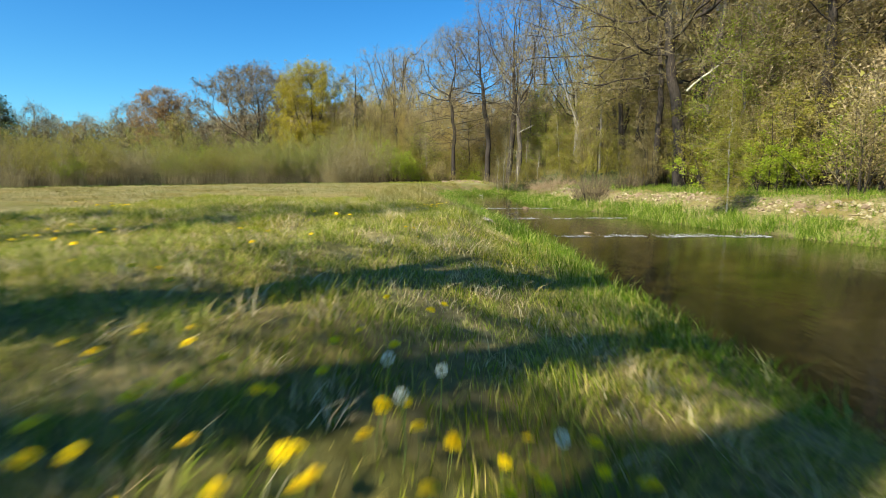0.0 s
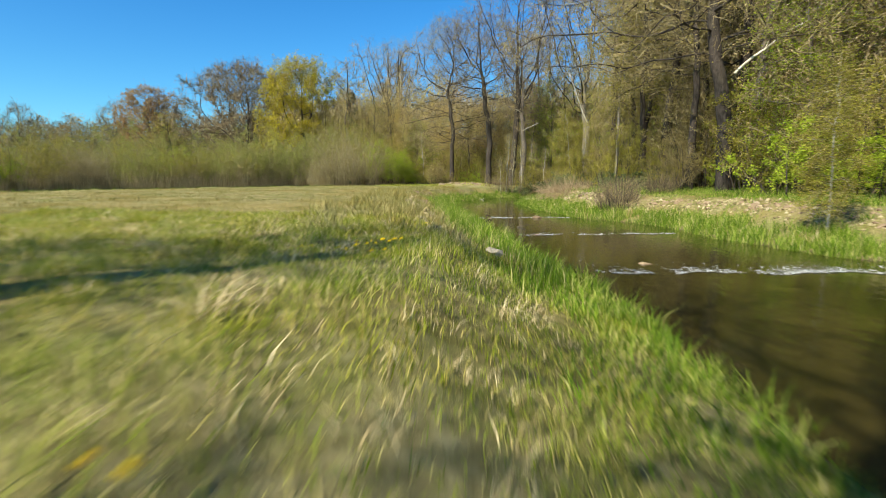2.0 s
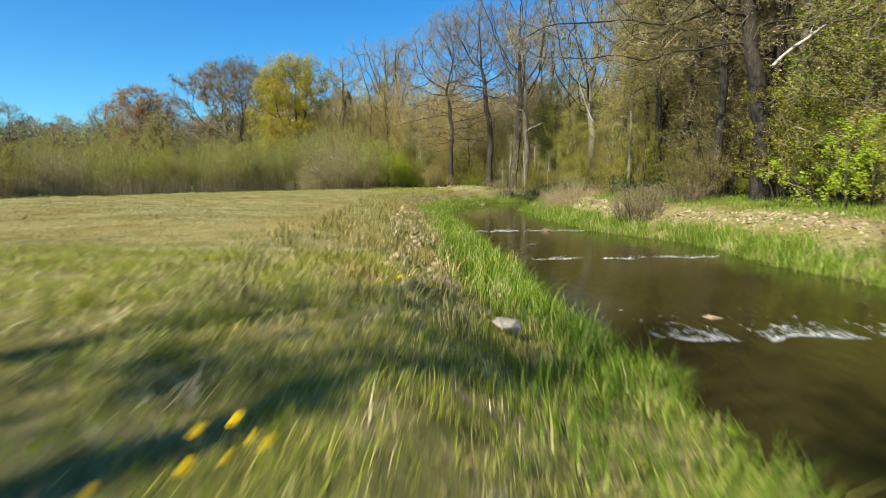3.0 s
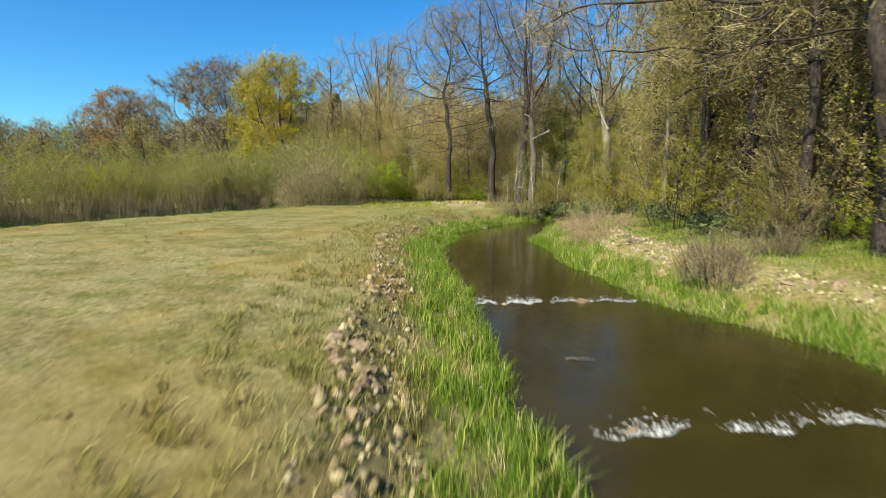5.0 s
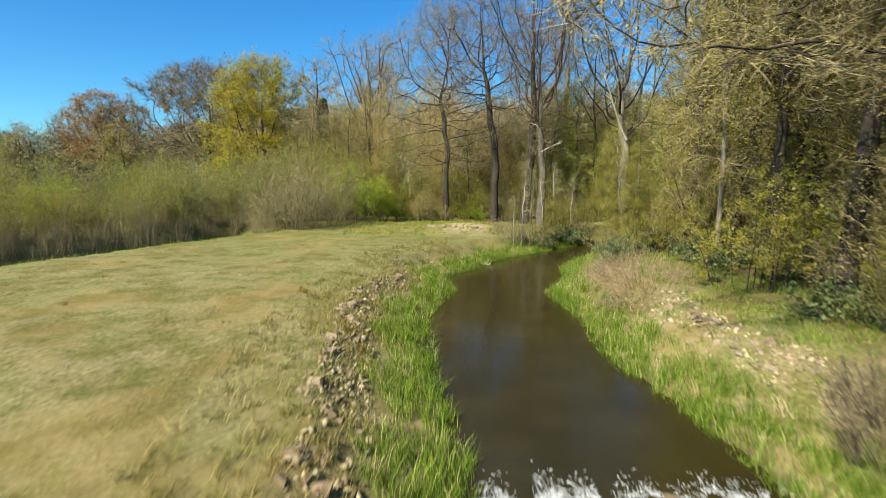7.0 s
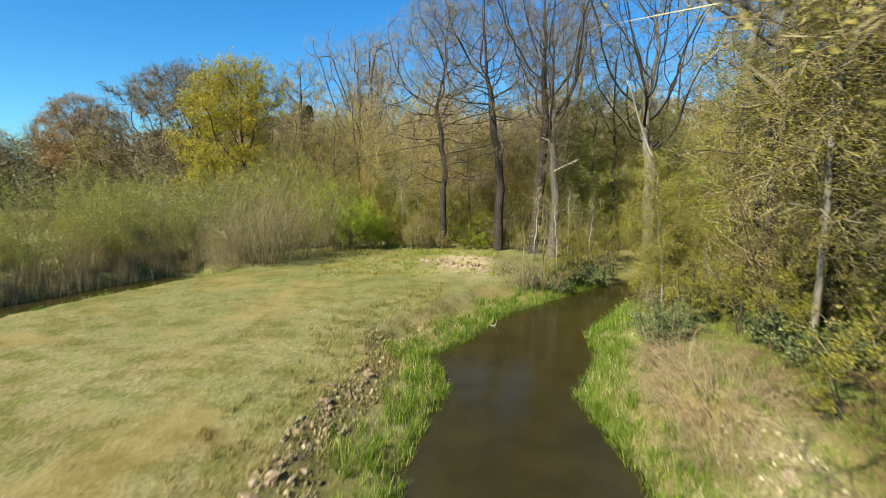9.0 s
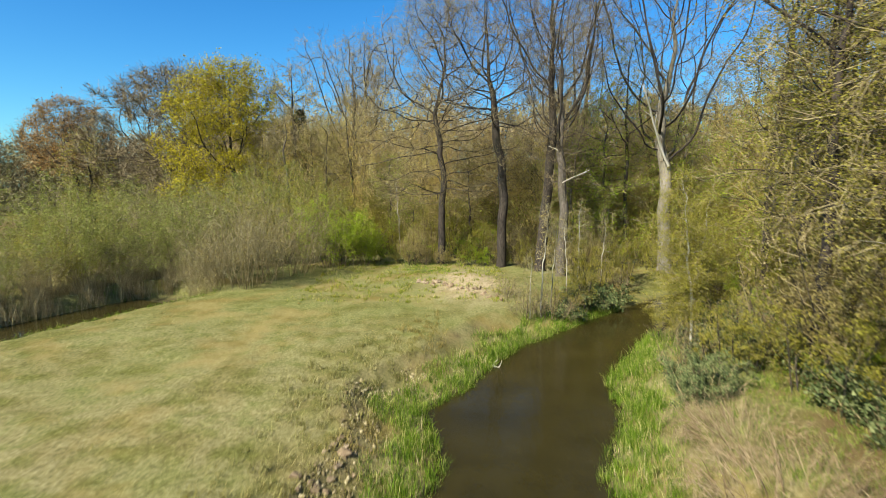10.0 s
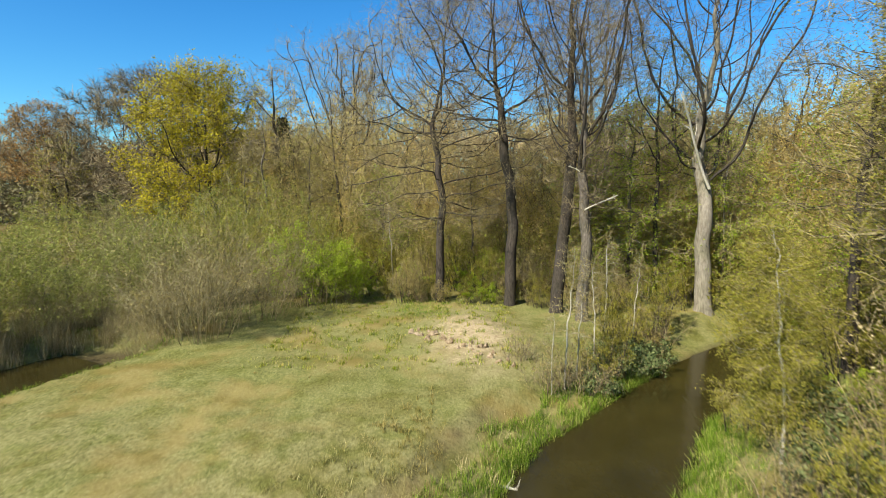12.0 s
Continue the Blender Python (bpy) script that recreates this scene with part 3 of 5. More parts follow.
def ditch_water():
    d = np.gradient(DITCH, axis=0)
    nrm = unit(np.stack([-d[:, 1], d[:, 0]], axis=1)) * 2.9
    n = len(DITCH)
    v = np.concatenate([np.c_[DITCH + nrm, np.full(n, 0.38)], np.c_[DITCH - nrm, np.full(n, 0.38)]])
    i = np.arange(n - 1)
    tagged(new("ditch_water", mesh_of("ditch_water", v, np.stack([i, i + 1, i + n + 1, i + n], axis=1), WATER)),
           "still dark water of the ditch beside the reeds", "water", kind="structure")


ditch_water()


# ---- placing ----
def put(thing, x, y, turn=0.0, size=1.0, tilt=0.0, sink=0.0):
    thing.matrix_basis = Matrix.Translation((x, y, rest(x, y) - sink)) @ Euler((radians(tilt), 0, radians(turn))).to_matrix().to_4x4() @ Matrix.Diagonal((size, size, size, 1))
    return thing


def again(thing, x, y, turn=0.0, size=1.0, stretch=1.0, label="", sink=0.0):
    m = Matrix.Translation((x, y, rest(x, y) - sink)) @ Euler((0, 0, radians(turn))).to_matrix().to_4x4() @ Matrix.Diagonal((size, size, size * stretch, 1))
    keep = thing.matrix_basis.copy()
    thing.matrix_basis = Matrix.Identity(4)
    c = copy_thing(thing, m)
    thing.matrix_basis = keep
    return tagged(c, label)


# ---- single trees that stand out ----
put(tree("bare_tree", "tall bare tree with upswept dark limbs by the stream bend", 11, 24.5, 0.64, (8.5, 6.6), 0.38, 0.42, "vase", 1250, (5, 3), 0.9, twig_r=0.0085, tip=0.012, wood=DARK_BARK, twig=DARK_TWIG, rise=0.03, wander=0.24, single=True), 8.8, 71.6, 40)
pale_tree = put(tree("bare_tree", "bare tree with pale broken lower limbs and grey bark", 12, 18.5, 0.58, (5.5, 4.4), 0.34, 0.48, "vase", 760, (5, 3), 0.8, twig_r=0.0085, tip=0.012, wood=BARK, limb=DARK_BARK, twig=DARK_TWIG, rise=0.02, wander=0.30, single=True), 9.9, 69.6, 200)
put(tree("bare_tree", "bare leaning tree with dark ridged trunk", 13, 21.5, 0.60, (9.5, 6.4), 0.48, 0.62, "dome", 1150, (5, 3), 0.9, twig_r=0.0085, tip=0.012, wood=DARK_BARK, twig=DARK_TWIG, lean=(-1.8, 0.3), rise=0.04, wander=0.30, single=True), 6.1, 73.5, 0)
put(tree("bare_tree", "wide spreading bare oak at the wood's edge", 14, 20.5, 0.50, (4.5, 7.2), 0.26, 0.60, "dome", 1100, (4, 3), 1.0, BUDS, 9000, 0.06, twig_r=0.0085, tip=0.013, wood=DARK_BARK, twig=TWIG, rise=-0.02, wander=0.24, single=True), 1.4, 75.0, 80)
put(tree("bare_tree", "bare oak standing behind low willow scrub", 15, 21.5, 0.65, (8.0, 6.4), 0.36, 0.44, "vase", 560, (4, 3), 1.1, BUDS, 5000, 0.08, wood=DARK_BARK, twig=TWIG, rise=0.05, wander=0.2, twig_r=0.010, tip=0.022, single=True), -8.2, 91.0, 10)
tall_oak = put(tree("oak", "tall bare oak with pale straight trunk above the stream", 16, 26.5, 0.84, (8.0, 9.2), 0.27, 0.34, "vase", 1600, (5, 3), 0.9, twig_r=0.0085, tip=0.012, wood=PALE_BARK, limb=DARK_BARK, twig=DARK_TWIG, lean=(0.4, 0.0), rise=0.03, wander=0.24, single=True), 18.4, 72.4, 130)
put(tree("oak", "round-crowned oak in fresh yellow-green leaf", 17, 19.6, 0.7, (2.0, 7.6), 0.14, 0.42, "dome", 400, (5, 2), 1.2, YELLOW, 60000, 0.165, wood=DARK_BARK, twig=DARK_TWIG, twig_r=0.018, scatter=1.0, single=True), -21.6, 94.0, 0)
put(tree("oak", "large bare dark oak with a broad rounded crown", 118, 24.5, 0.9, (3.0, 13.0), 0.18, 0.36, "dome", 700, (6, 3), 1.7, wood=DARK_BARK, twig=DARK_TWIG, twig_r=0.034, wander=0.2, rise=0.0, single=True), -41.2, 119.0, 0)
put(tree("oak", "oak with rusty brown leaves in the tree line", 19, 22.5, 0.8, (8.5, 8.0), 0.32, 0.42, "dome", 420, (4, 2), 1.4, RUST, 17000, 0.22, wood=DARK_BARK, twig=DARK_TWIG, twig_r=0.03, scatter=1.0, single=True), -69.8, 136.0, 0)
ivy_tree = put(tree("bare_tree", "bare tree with its trunk wrapped in dark ivy", 20, 19.0, 0.5, (10.0, 3.8), 0.5, 0.75, "dome", 260, (5, 3), 0.9, wood=DARK_BARK, twig=TWIG, twig_r=0.018), -14.3, 92.0, 0)
stream_oak = put(tree("oak", "big oak with long dark limbs reaching over the stream", 21, 21.5, 0.58, (5.0, 9.6), 0.27, 0.45, "dome", 900, (5, 4), 0.9, HAZE, 30000, 0.06, wood=DARK_BARK, rise=-0.02, wander=0.26, twig_r=0.009, single=True), 13.7, 30.8, 60)


def ivy_coat():
    r = np.random.default_rng(5)
    z = r.uniform(1, 14.5, 2600)
    a = r.uniform(0, 6.283, 2600)
    q = 0.35 + 0.75 * np.sin(np.clip(z / 14.5, 0, 1) * np.pi) ** 0.6 * r.uniform(0.5, 1, 2600)
    v, f = leaves(r, np.stack([np.cos(a) * q, np.sin(a) * q, z], axis=1), 0.30)
    tagged(part("ivy", mesh_of("ivy", v, f, IVY), ivy_tree, "dense dark ivy"), kind="stuff")


ivy_coat()


def dead_limb(thing, start, end, girth, seed):
    """A bleached broken limb between two places, on a tree that stands already."""
    r = np.random.default_rng(seed)
    m = thing.matrix_basis.inverted()
    a, b = np.array(m @ Vector(start)), np.array(m @ Vector(end))
    line = bend(r, a[None], unit((b - a)[None]), np.array([np.linalg.norm(b - a)]), 8, 0.0, 0.10)
    side, _ = shoots(r, line, 4, 0.35, 0.9, (30, 60), (0.12, 0.25), 4, 0.1, 0.2)
    v1, f1 = tubes(line, taper(1, 8, girth, 0.4), 6)
    v2, f2 = tubes(side, taper(4, 4, girth * 0.4, 0.3), 4)
    part("dead_limb", smooth(mesh_of("dead_limb", np.concatenate([v1, v2]), np.concatenate([f1, f2 + len(v1)]), DEAD_WOOD)), thing, "bleached broken limb")


dead_limb(tall_oak, (18.15, 72.0, 8.8), (15.2, 71.0, 14.6), 0.10, 1)
dead_limb(pale_tree, (9.8, 69.5, 7.6), (11.5, 69.0, 8.6), 0.05, 2)
dead_limb(pale_tree, (9.8, 69.5, 9.6), (9.0, 69.2, 10.3), 0.045, 3)
dead_limb(stream_oak, (13.8, 30.7, 6.6), (16.4, 30.0, 8.9), 0.08, 4)

# ---- the wood ----
WOOD = [
    tree("tree", "slender bare woodland tree with grey trunk", 31, 18.0, 0.34, (7.0, 2.7), 0.38, 0.75, "dome", 150, (4, 3), 1.1, BUDS, 3500, 0.08, rise=0.2),
    tree("tree", "woodland tree in olive-yellow spring leaf", 32, 16.5, 0.34, (4.0, 3.6), 0.24, 0.6, "dome", 170, (3, 2), 1.1, OLIVE, 15000, 0.062, wood=DARK_BARK, scatter=1.6),
    tree("tree", "woodland tree hazed with yellow-brown catkins", 33, 19.0, 0.40, (5.5, 3.7), 0.28, 0.65, "dome", 170, (4, 2), 1.1, BUDS, 11000, 0.06, wood=DARK_BARK, scatter=1.6),
    tree("tree", "bare woodland oak with crooked limbs", 34, 20.0, 0.48, (6.5, 4.8), 0.34, 0.55, "dome", 240, (4, 4), 1.0, HAZE, 3000, 0.07, wander=0.24, wood=DARK_BARK),
    tree("tree", "young woodland tree in fresh green leaf", 35, 10.5, 0.18, (1.0, 2.8), 0.10, 0.8, "dome", 150, (3, 2), 0.9, FRESH, 12000, 0.07, rise=-0.05, scatter=1.6, hang=0.0),
    tree("birch", "birch with drooping yellow-green spring foliage", 36, 16.0, 0.22, (3.0, 2.3), 0.18, 0.9, "column", 150, (4, 2), 1.0, HAZE, 11000, 0.06, wood=PALE_BARK, rise=0.1, hang=-0.35, scatter=1.6),
]
SCRUB = [
    shrub("shrub", "bare brown woodland shrub", 41, 3.0, 2.4, 22, (8, 6), BUDS, 500, 0.08, DARK_TWIG, thick=0.022),
    shrub("shrub", "woodland shrub coming into olive leaf", 42, 4.4, 3.0, 14, (7, 5), OLIVE, 9500, 0.06, stem=DARK_BARK),
    shrub("shrub", "woodland shrub in fresh green leaf", 43, 3.2, 2.8, 14, (6, 5), FRESH, 8500, 0.062, stem=DARK_BARK),
    shrub("shrub", "low dark evergreen undergrowth", 44, 1.5, 2.4, 16, (6, 4), NEEDLES, 1800, 0.12),
    shrub("shrub", "tall straw-brown hazel thicket with catkins", 45, 5.2, 3.2, 20, (8, 6), BUDS, 8000, 0.058, stem=DARK_BARK),
]
BUSH = put(shrub("shrub", "dense leafless brown bush on the wooded bank", 46, 1.75, 2.1, 70, (9, 6), BUDS, 900, 0.035, DARK_TWIG, thick=0.013, stem=DARK_BARK), 8.5, 30.3, 0, 0.95)
for q, (x, y, s) in enumerate([(9.1, 31.5, 0.8), (11.0, 31.6, 0.7)]):
    again(BUSH, x, y, 40 + q * 67, s)
EDGE = np.array([(17, -10), (15.5, 8), (14.5, 20), (13.5, 34), (13, 44), (14, 52), (16.5, 58), (21, 64), (21, 70), (14, 75), (4, 78), (-6, 82), (-14, 86)])


def scatter_wood():
    r = np.random.default_rng(3)
    spots, trees, bushes = [], 0, 0
    box = np.array([(x, y) for x, y in zip(r.uniform(-30, 62, 9000), r.uniform(2, 118, 9000))])
    ring = np.concatenate([EDGE, [(-32, 92), (-32, 140), (120, 140), (120, -10)]])
    ok = inside(box, ring) & ~inside(box, STREAM)
    depth = to_line(box, EDGE)
    wet = np.minimum(to_line(box, LEFT), to_line(box, RIGHT))
    ok &= (wet > 2.5)
    singles = [(13.7, 30.8), (18.4, 72.4), (8.8, 71.6), (9.9, 69.6), (6.1, 73.5), (1.4, 75)]
    for (x, y), d in zip(box[ok], depth[ok]):
        if d > 17 or trees > 135 or abs(x) > 12 + 0.95 * y:
            continue
        if x < 17 and y < 25:
            continue
        gap = 2.5 + d * 0.07
        if any((x - a) ** 2 + (y - b) ** 2 < gap * gap for a, b in spots) or any((x - a) ** 2 + (y - b) ** 2 < 6 for a, b in singles):
            continue
        spots.append((x, y))
        pick = r.choice(6, p=[0.08, 0.30, 0.28, 0.04, 0.16, 0.14] if x < 26 and y > 68 else [0.24, 0.12, 0.28, 0.18, 0.08, 0.10])
        if x < 26 and 66 < y < 84 and r.uniform() < 0.45:
            continue
        if d < 3 and pick == 3:
            pick = 1
        tall = r.uniform(0.8, 1.15) * (0.66 if x < 15 and y > 66 else 1.0)
        again(WOOD[pick], x, y, r.uniform(0, 360), tall, r.uniform(0.95, 1.2 if tall > 0.9 else 1.05))
        trees += 1
    spots = []
    for (x, y), d in zip(box[ok][::-1], depth[ok][::-1]):
        if d > 7.5 or bushes > 118 or abs(x) > 10 + 0.95 * y:
            continue
        if any((x - a) ** 2 + (y - b) ** 2 < 2.6 for a, b in spots):
            continue
        spots.append((x, y))
        pick = r.choice(5, p=[0.14, 0.36, 0.22, 0.11, 0.17])
        if pick == 2 and x < 17 and 36 < y < 54:
            pick = 3
        again(SCRUB[pick], x, y, r.uniform(0, 360), r.uniform(0.7, 1.25))
        bushes += 1


put(WOOD[0], 16.2, 48.6, 0)
put(WOOD[1], 15.0, 44.7, 0)
put(WOOD[2], 17.5, 25.0, 0)
put(WOOD[3], 14.1, 39.2, 0)
put(WOOD[4], 14.4, 75.2, 0, 1.3)
put(WOOD[5], 13.5, 46.0, 0)
put(SCRUB[0], 13.6, 36.0, 0, 0.62)
put(SCRUB[1], 12.2, 41.0, 0)
put(SCRUB[2], 16.4, 42.0, 0)
put(SCRUB[3], 10.2, 63.6, 0)
put(SCRUB[4], 15.0, 49.0, 0)
again(WOOD[4], 12.4, 77.0, 120, 1.1)
again(WOOD[4], -3.5, 84.0, 220, 0.9)
scatter_wood()


def wood_mass(name, label, seed, line, depth, height, count, size, mat):
    """The dense far wood behind the nearest trees, as one mass of sprays with an uneven outline."""
    r = np.random.default_rng(seed)
    seg = np.linalg.norm(np.diff(line, axis=0), axis=1)
    s = r.uniform(0, seg.sum(), count)
    at = np.concatenate([[0], np.cumsum(seg)])
    x, y = np.interp(s, at, line[:, 0]) + r.uniform(-depth, depth, count), np.interp(s, at, line[:, 1]) + r.uniform(-depth, depth, count)
    p = np.stack([x, y], axis=1)
    top = height * (0.75 + 0.16 * waves(p, 14, seed) + 0.10 * waves(p, 5, seed + 1))
    z = 1.0 + top * r.uniform(0, 1, count) ** 0.85
    c = np.stack([x, y, z], axis=1) + 0.5 * np.stack([waves(np.stack([y, z], axis=1), 2.2, 3), waves(np.stack([x, z], axis=1), 2.2, 4), waves(p, 2.2, 5)], axis=1)
    v, f = leaves(r, c, size)
    k = count // 3
    way = unit(r.normal(size=(k, 3)) * np.array([0.6, 0.6, 0.5]) + np.array([0, 0, 0.6]))
    w = bend(r, c[:k], way, r.uniform(2.5, 6.5, k) * size, 3, 0.2, 0.15)
    sv, sf, st = spikes(w, np.full(k, 0.07 * size))
    tagged(new(name, mesh_of(name, np.concatenate([v, sv]), [sf + len(v), np.concatenate([f, st + len(v)])], mat)), label, "wood", kind="stuff")


wood_mass("far_wood", "dense brown and olive wood behind the first trees", 91, np.array([(44, 4), (40, 30), (38, 55), (44, 78), (40, 96), (22, 98), (4, 100), (-14, 108), (-34, 122)], dtype=float), 6.0, 20.0, 120000, 0.40, FARWOOD)
wood_mass("far_wood", "close grey-brown bare wood behind the bend", 97, np.array([(40, 82), (26, 86), (12, 87), (-2, 91), (-16, 98), (-30, 112)], dtype=float), 3.5, 16.5, 70000, 0.26, BAREWOOD)
wood_mass("undergrowth", "olive and brown undergrowth under the trees", 93, np.array([(20.5, 8), (19.5, 20), (18.5, 34), (18, 44), (19, 52), (22.5, 58), (27, 65), (25, 73), (16, 80), (5, 84), (-6, 88), (-16, 92)], dtype=float), 3.4, 7.0, 62000, 0.15, UNDER)


def thicket(name, label, seed, line, depth, high, crowns, each, size, mat):
    """A stand of close young trees in spring haze: many crowns of fine sprays and thin upright rods, as one mass."""
    r = np.random.default_rng(seed)
    seg = np.linalg.norm(np.diff(line, axis=0), axis=1)
    s = r.uniform(0, seg.sum(), crowns)
    at = np.concatenate([[0], np.cumsum(seg)])
    x, y = np.interp(s, at, line[:, 0]) + r.normal(scale=depth, size=crowns), np.interp(s, at, line[:, 1]) + r.normal(scale=depth, size=crowns)
    tall, wide = r.uniform(high[0], high[1], crowns), r.uniform(0.9, 2.0, crowns)
    i = np.repeat(np.arange(crowns), each)
    n = len(i)
    up = r.beta(1.5, 1.25, n)
    spread = wide[i] * np.sin(np.pi * np.clip(up, 0.04, 1) ** 0.8) ** 0.7
    c = np.stack([x[i] + r.normal(size=n) * spread * 0.62, y[i] + r.normal(size=n) * spread * 0.62, 0.9 + up * tall[i]], axis=1)
    v, f = leaves(r, c, size)
    k = n // 4
    pick = r.choice(n, k, replace=False)
    way = unit(np.stack([c[pick, 0] - x[i[pick]], c[pick, 1] - y[i[pick]], r.uniform(0.5, 2.5, k)], axis=1))
    w = bend(r, c[pick] - way * 0.4, way, r.uniform(0.5, 1.5, k), 3, 0.1, 0.2)
    sv, sf, st = spikes(w, np.full(k, 0.011))
    tagged(new(name, mesh_of(name, np.concatenate([v, sv]), [sf + len(v), np.concatenate([f, st + len(v)])], mat)), label, "wood", kind="stuff")


thicket("thicket", "tan and olive spring haze of young trees in the wood", 94, np.array([(46, 74), (32, 76), (20, 80), (8, 82), (-4, 86), (-16, 93)], dtype=float), 2.4, (7.0, 17.0), 165, 900, 0.11, THICKET)
thicket("thicket", "brown haze of close young trees beside the stream", 95, np.array([(21, 14), (20, 28), (19, 40), (20, 50), (24, 58), (30, 66)], dtype=float), 2.2, (5.0, 15.0), 95, 900, 0.10, BAREWOOD)
wood_mass("far_wood", "hazy brown tree line beyond the scrub", 92, np.array([(-34, 128), (-70, 150), (-120, 160), (-190, 160)], dtype=float), 8.0, 21.0, 75000, 0.5, FARBROWN)

# ---- stream banks: saplings and bushes ----
SAPLING = put(tree("birch_sapling", "slim birch sapling in yellow-green leaf on the bank", 51, 7.6, 0.11, (0.9, 1.5), 0.12, 0.92, "column", 150, (4, 3), 0.6, OLIVE, 26000, 0.045, wood=BIRCH_BARK, rise=0.1, sides=6, twig_r=0.005, tip=0.006, hang=-0.1, scatter=2.0), 12.0, 54.2, 0)
again(SAPLING, 10.4, 19.3, 80, 0.62)
again(SAPLING, 14.2, 58.6, 140, 0.95)
THIN = put(tree("birch_sapling", "thin pale leafless birch sapling at the water's edge", 52, 6.5, 0.08, (1.8, 0.8), 0.25, 0.94, "column", 60, (4, 2), 0.45, BUDS, 700, 0.06, wood=BIRCH_BARK, twig=GREY_TWIG, rise=0.2, sides=6, twig_r=0.006, tip=0.006), 6.9, 60.6, 0)
for q, (x, y, s) in enumerate([(7.6, 61.4, 0.85), (10.4, 66.8, 0.9), (8.9, 63.4, 0.8), (-2.4, 80.5, 1.15), (6.2, 59.9, 0.6), (11.8, 66.4, 0.75)]):
    again(THIN, x, y, q * 67, s)
for q, (k, x, y, s) in enumerate([(0, 7.4, 60.8, 0.85), (0, 6.0, 60.0, 0.6), (1, 8.9, 62.0, 0.7), (3, 9.4, 62.8, 0.9), (3, 11.6, 64.6, 1.0), (0, 12.8, 66.6, 0.9), (1, 10.6, 65.2, 0.8), (3, 8.0, 61.0, 0.7),
                                  (0, 5.2, 62.4, 0.5), (1, 13.4, 68.0, 0.9), (1, 13.8, 56.6, 0.8), (3, 12.6, 52.5, 1.0), (3, 14.6, 51.0, 1.2), (1, 11.8, 50.6, 0.7),
                                  (0, 10.8, 52.0, 0.7), (3, 14.0, 47.0, 1.1), (1, 12.6, 57.0, 0.6), (3, 14.8, 56.0, 1.1), (2, -4.4, 76.5, 0.8), (2, 3.6, 76.8, 0.7), (2, -1.0, 79.0, 0.7), (1, 4.4, 77.0, 0.8), (4, 7.2, 76.4, 0.7), (1, 11.4, 74.8, 0.9), (4, 13.6, 74.4, 0.8), (2, 16.2, 75.0, 0.9), (1, -3.0, 80.2, 0.9), (4, 0.6, 79.6, 0.8), (1, 20.8, 71.0, 0.9), (2, 22.5, 69.5, 0.8), (4, 12.6, 33.4, 0.55), (3, 12.4, 36.4, 0.9), (1, 12.6, 34.8, 0.6)]):
    again(SCRUB[k], x, y, q * 53, s)


def meadow_end_scrub():
    """Low brown and olive growth along the far end of the meadow, at the feet of the big trees."""
    r = np.random.default_rng(25)
    for q in range(22):
        x = r.uniform(-2.5, 13.5)
        y = 74.6 - 0.28 * max(x - 2, 0) + r.uniform(-0.7, 1.6)
        again(SCRUB[r.choice([0, 4, 1, 2], p=[0.3, 0.35, 0.25, 0.1])], x, y, r.uniform(0, 360), r.uniform(0.3, 0.6))


meadow_end_scrub()
for q, (k, x, y, s) in enumerate([(2, 15.5, 38.0, 0.7), (2, 16.2, 40.5, 0.8), (3, 14.6, 42.0, 0.9), (2, 16.2, 46.2, 0.9), (2, 17.0, 36.0, 0.8), (2, 15.4, 33.8, 0.6), (2, 17.6, 43.2, 0.9), (2, 14.7, 48.6, 0.6), (3, 15.8, 36.4, 0.9), (2, 16.6, 31.0, 0.7), (3, 15.0, 40.4, 0.8)]):
    again(SCRUB[k], x, y, 31 + q * 47, s)
put(shrub("pine_bush", "small grey-green bushy pine on the stream bank", 53, 1.7, 1.5, 22, (8, 6), NEEDLES, 11000, 0.045), 10.0, 49.3, 0, 1.15)
HEAP = put(shrub("bramble_heap", "tangled dry brown bramble heap on the bank", 54, 1.7, 4.2, 260, (5, 4), twig=BRAMBLE, thick=0.011, droop=0.9), 9.2, 43.2, 0)
again(HEAP, 9.7, 46.2, 100, 0.8)
again(HEAP, 8.2, 41.4, 200, 0.6)

# ---- far side of the meadow: willow scrub and reeds ----
WILLOWS = [
    shrub("willow_bush", "tall grey-green willow bush behind the reeds", 61, 6.8, 4.8, 34, (9, 6), WILLOW, 12000, 0.085, GREY_TWIG, thick=0.022, stem=DARK_TWIG),
    shrub("willow_bush", "leafless grey willow bush in the scrub", 62, 6.4, 4.6, 44, (11, 8), BUDS, 2600, 0.08, GREY_TWIG, thick=0.018, stem=TWIG),
    shrub("willow_bush", "willow bush in bright yellow-green leaf", 63, 6.0, 3.6, 26, (8, 6), FRESH, 12000, 0.09, TWIG, thick=0.022, stem=DARK_TWIG),
    shrub("willow_bush", "olive-green willow bush in the scrub", 64, 7.4, 4.8, 26, (8, 6), OLIVE, 10000, 0.085, TWIG, thick=0.022, stem=DARK_TWIG),
]
put(WILLOWS[0], -19.5, 69.5, 0)
put(WILLOWS[1], -11.2, 66.2, 0, 1.12)
put(WILLOWS[2], -6.9, 72.6, 0, 0.95)
put(WILLOWS[3], -13.0, 76.0, 0, 1.15)
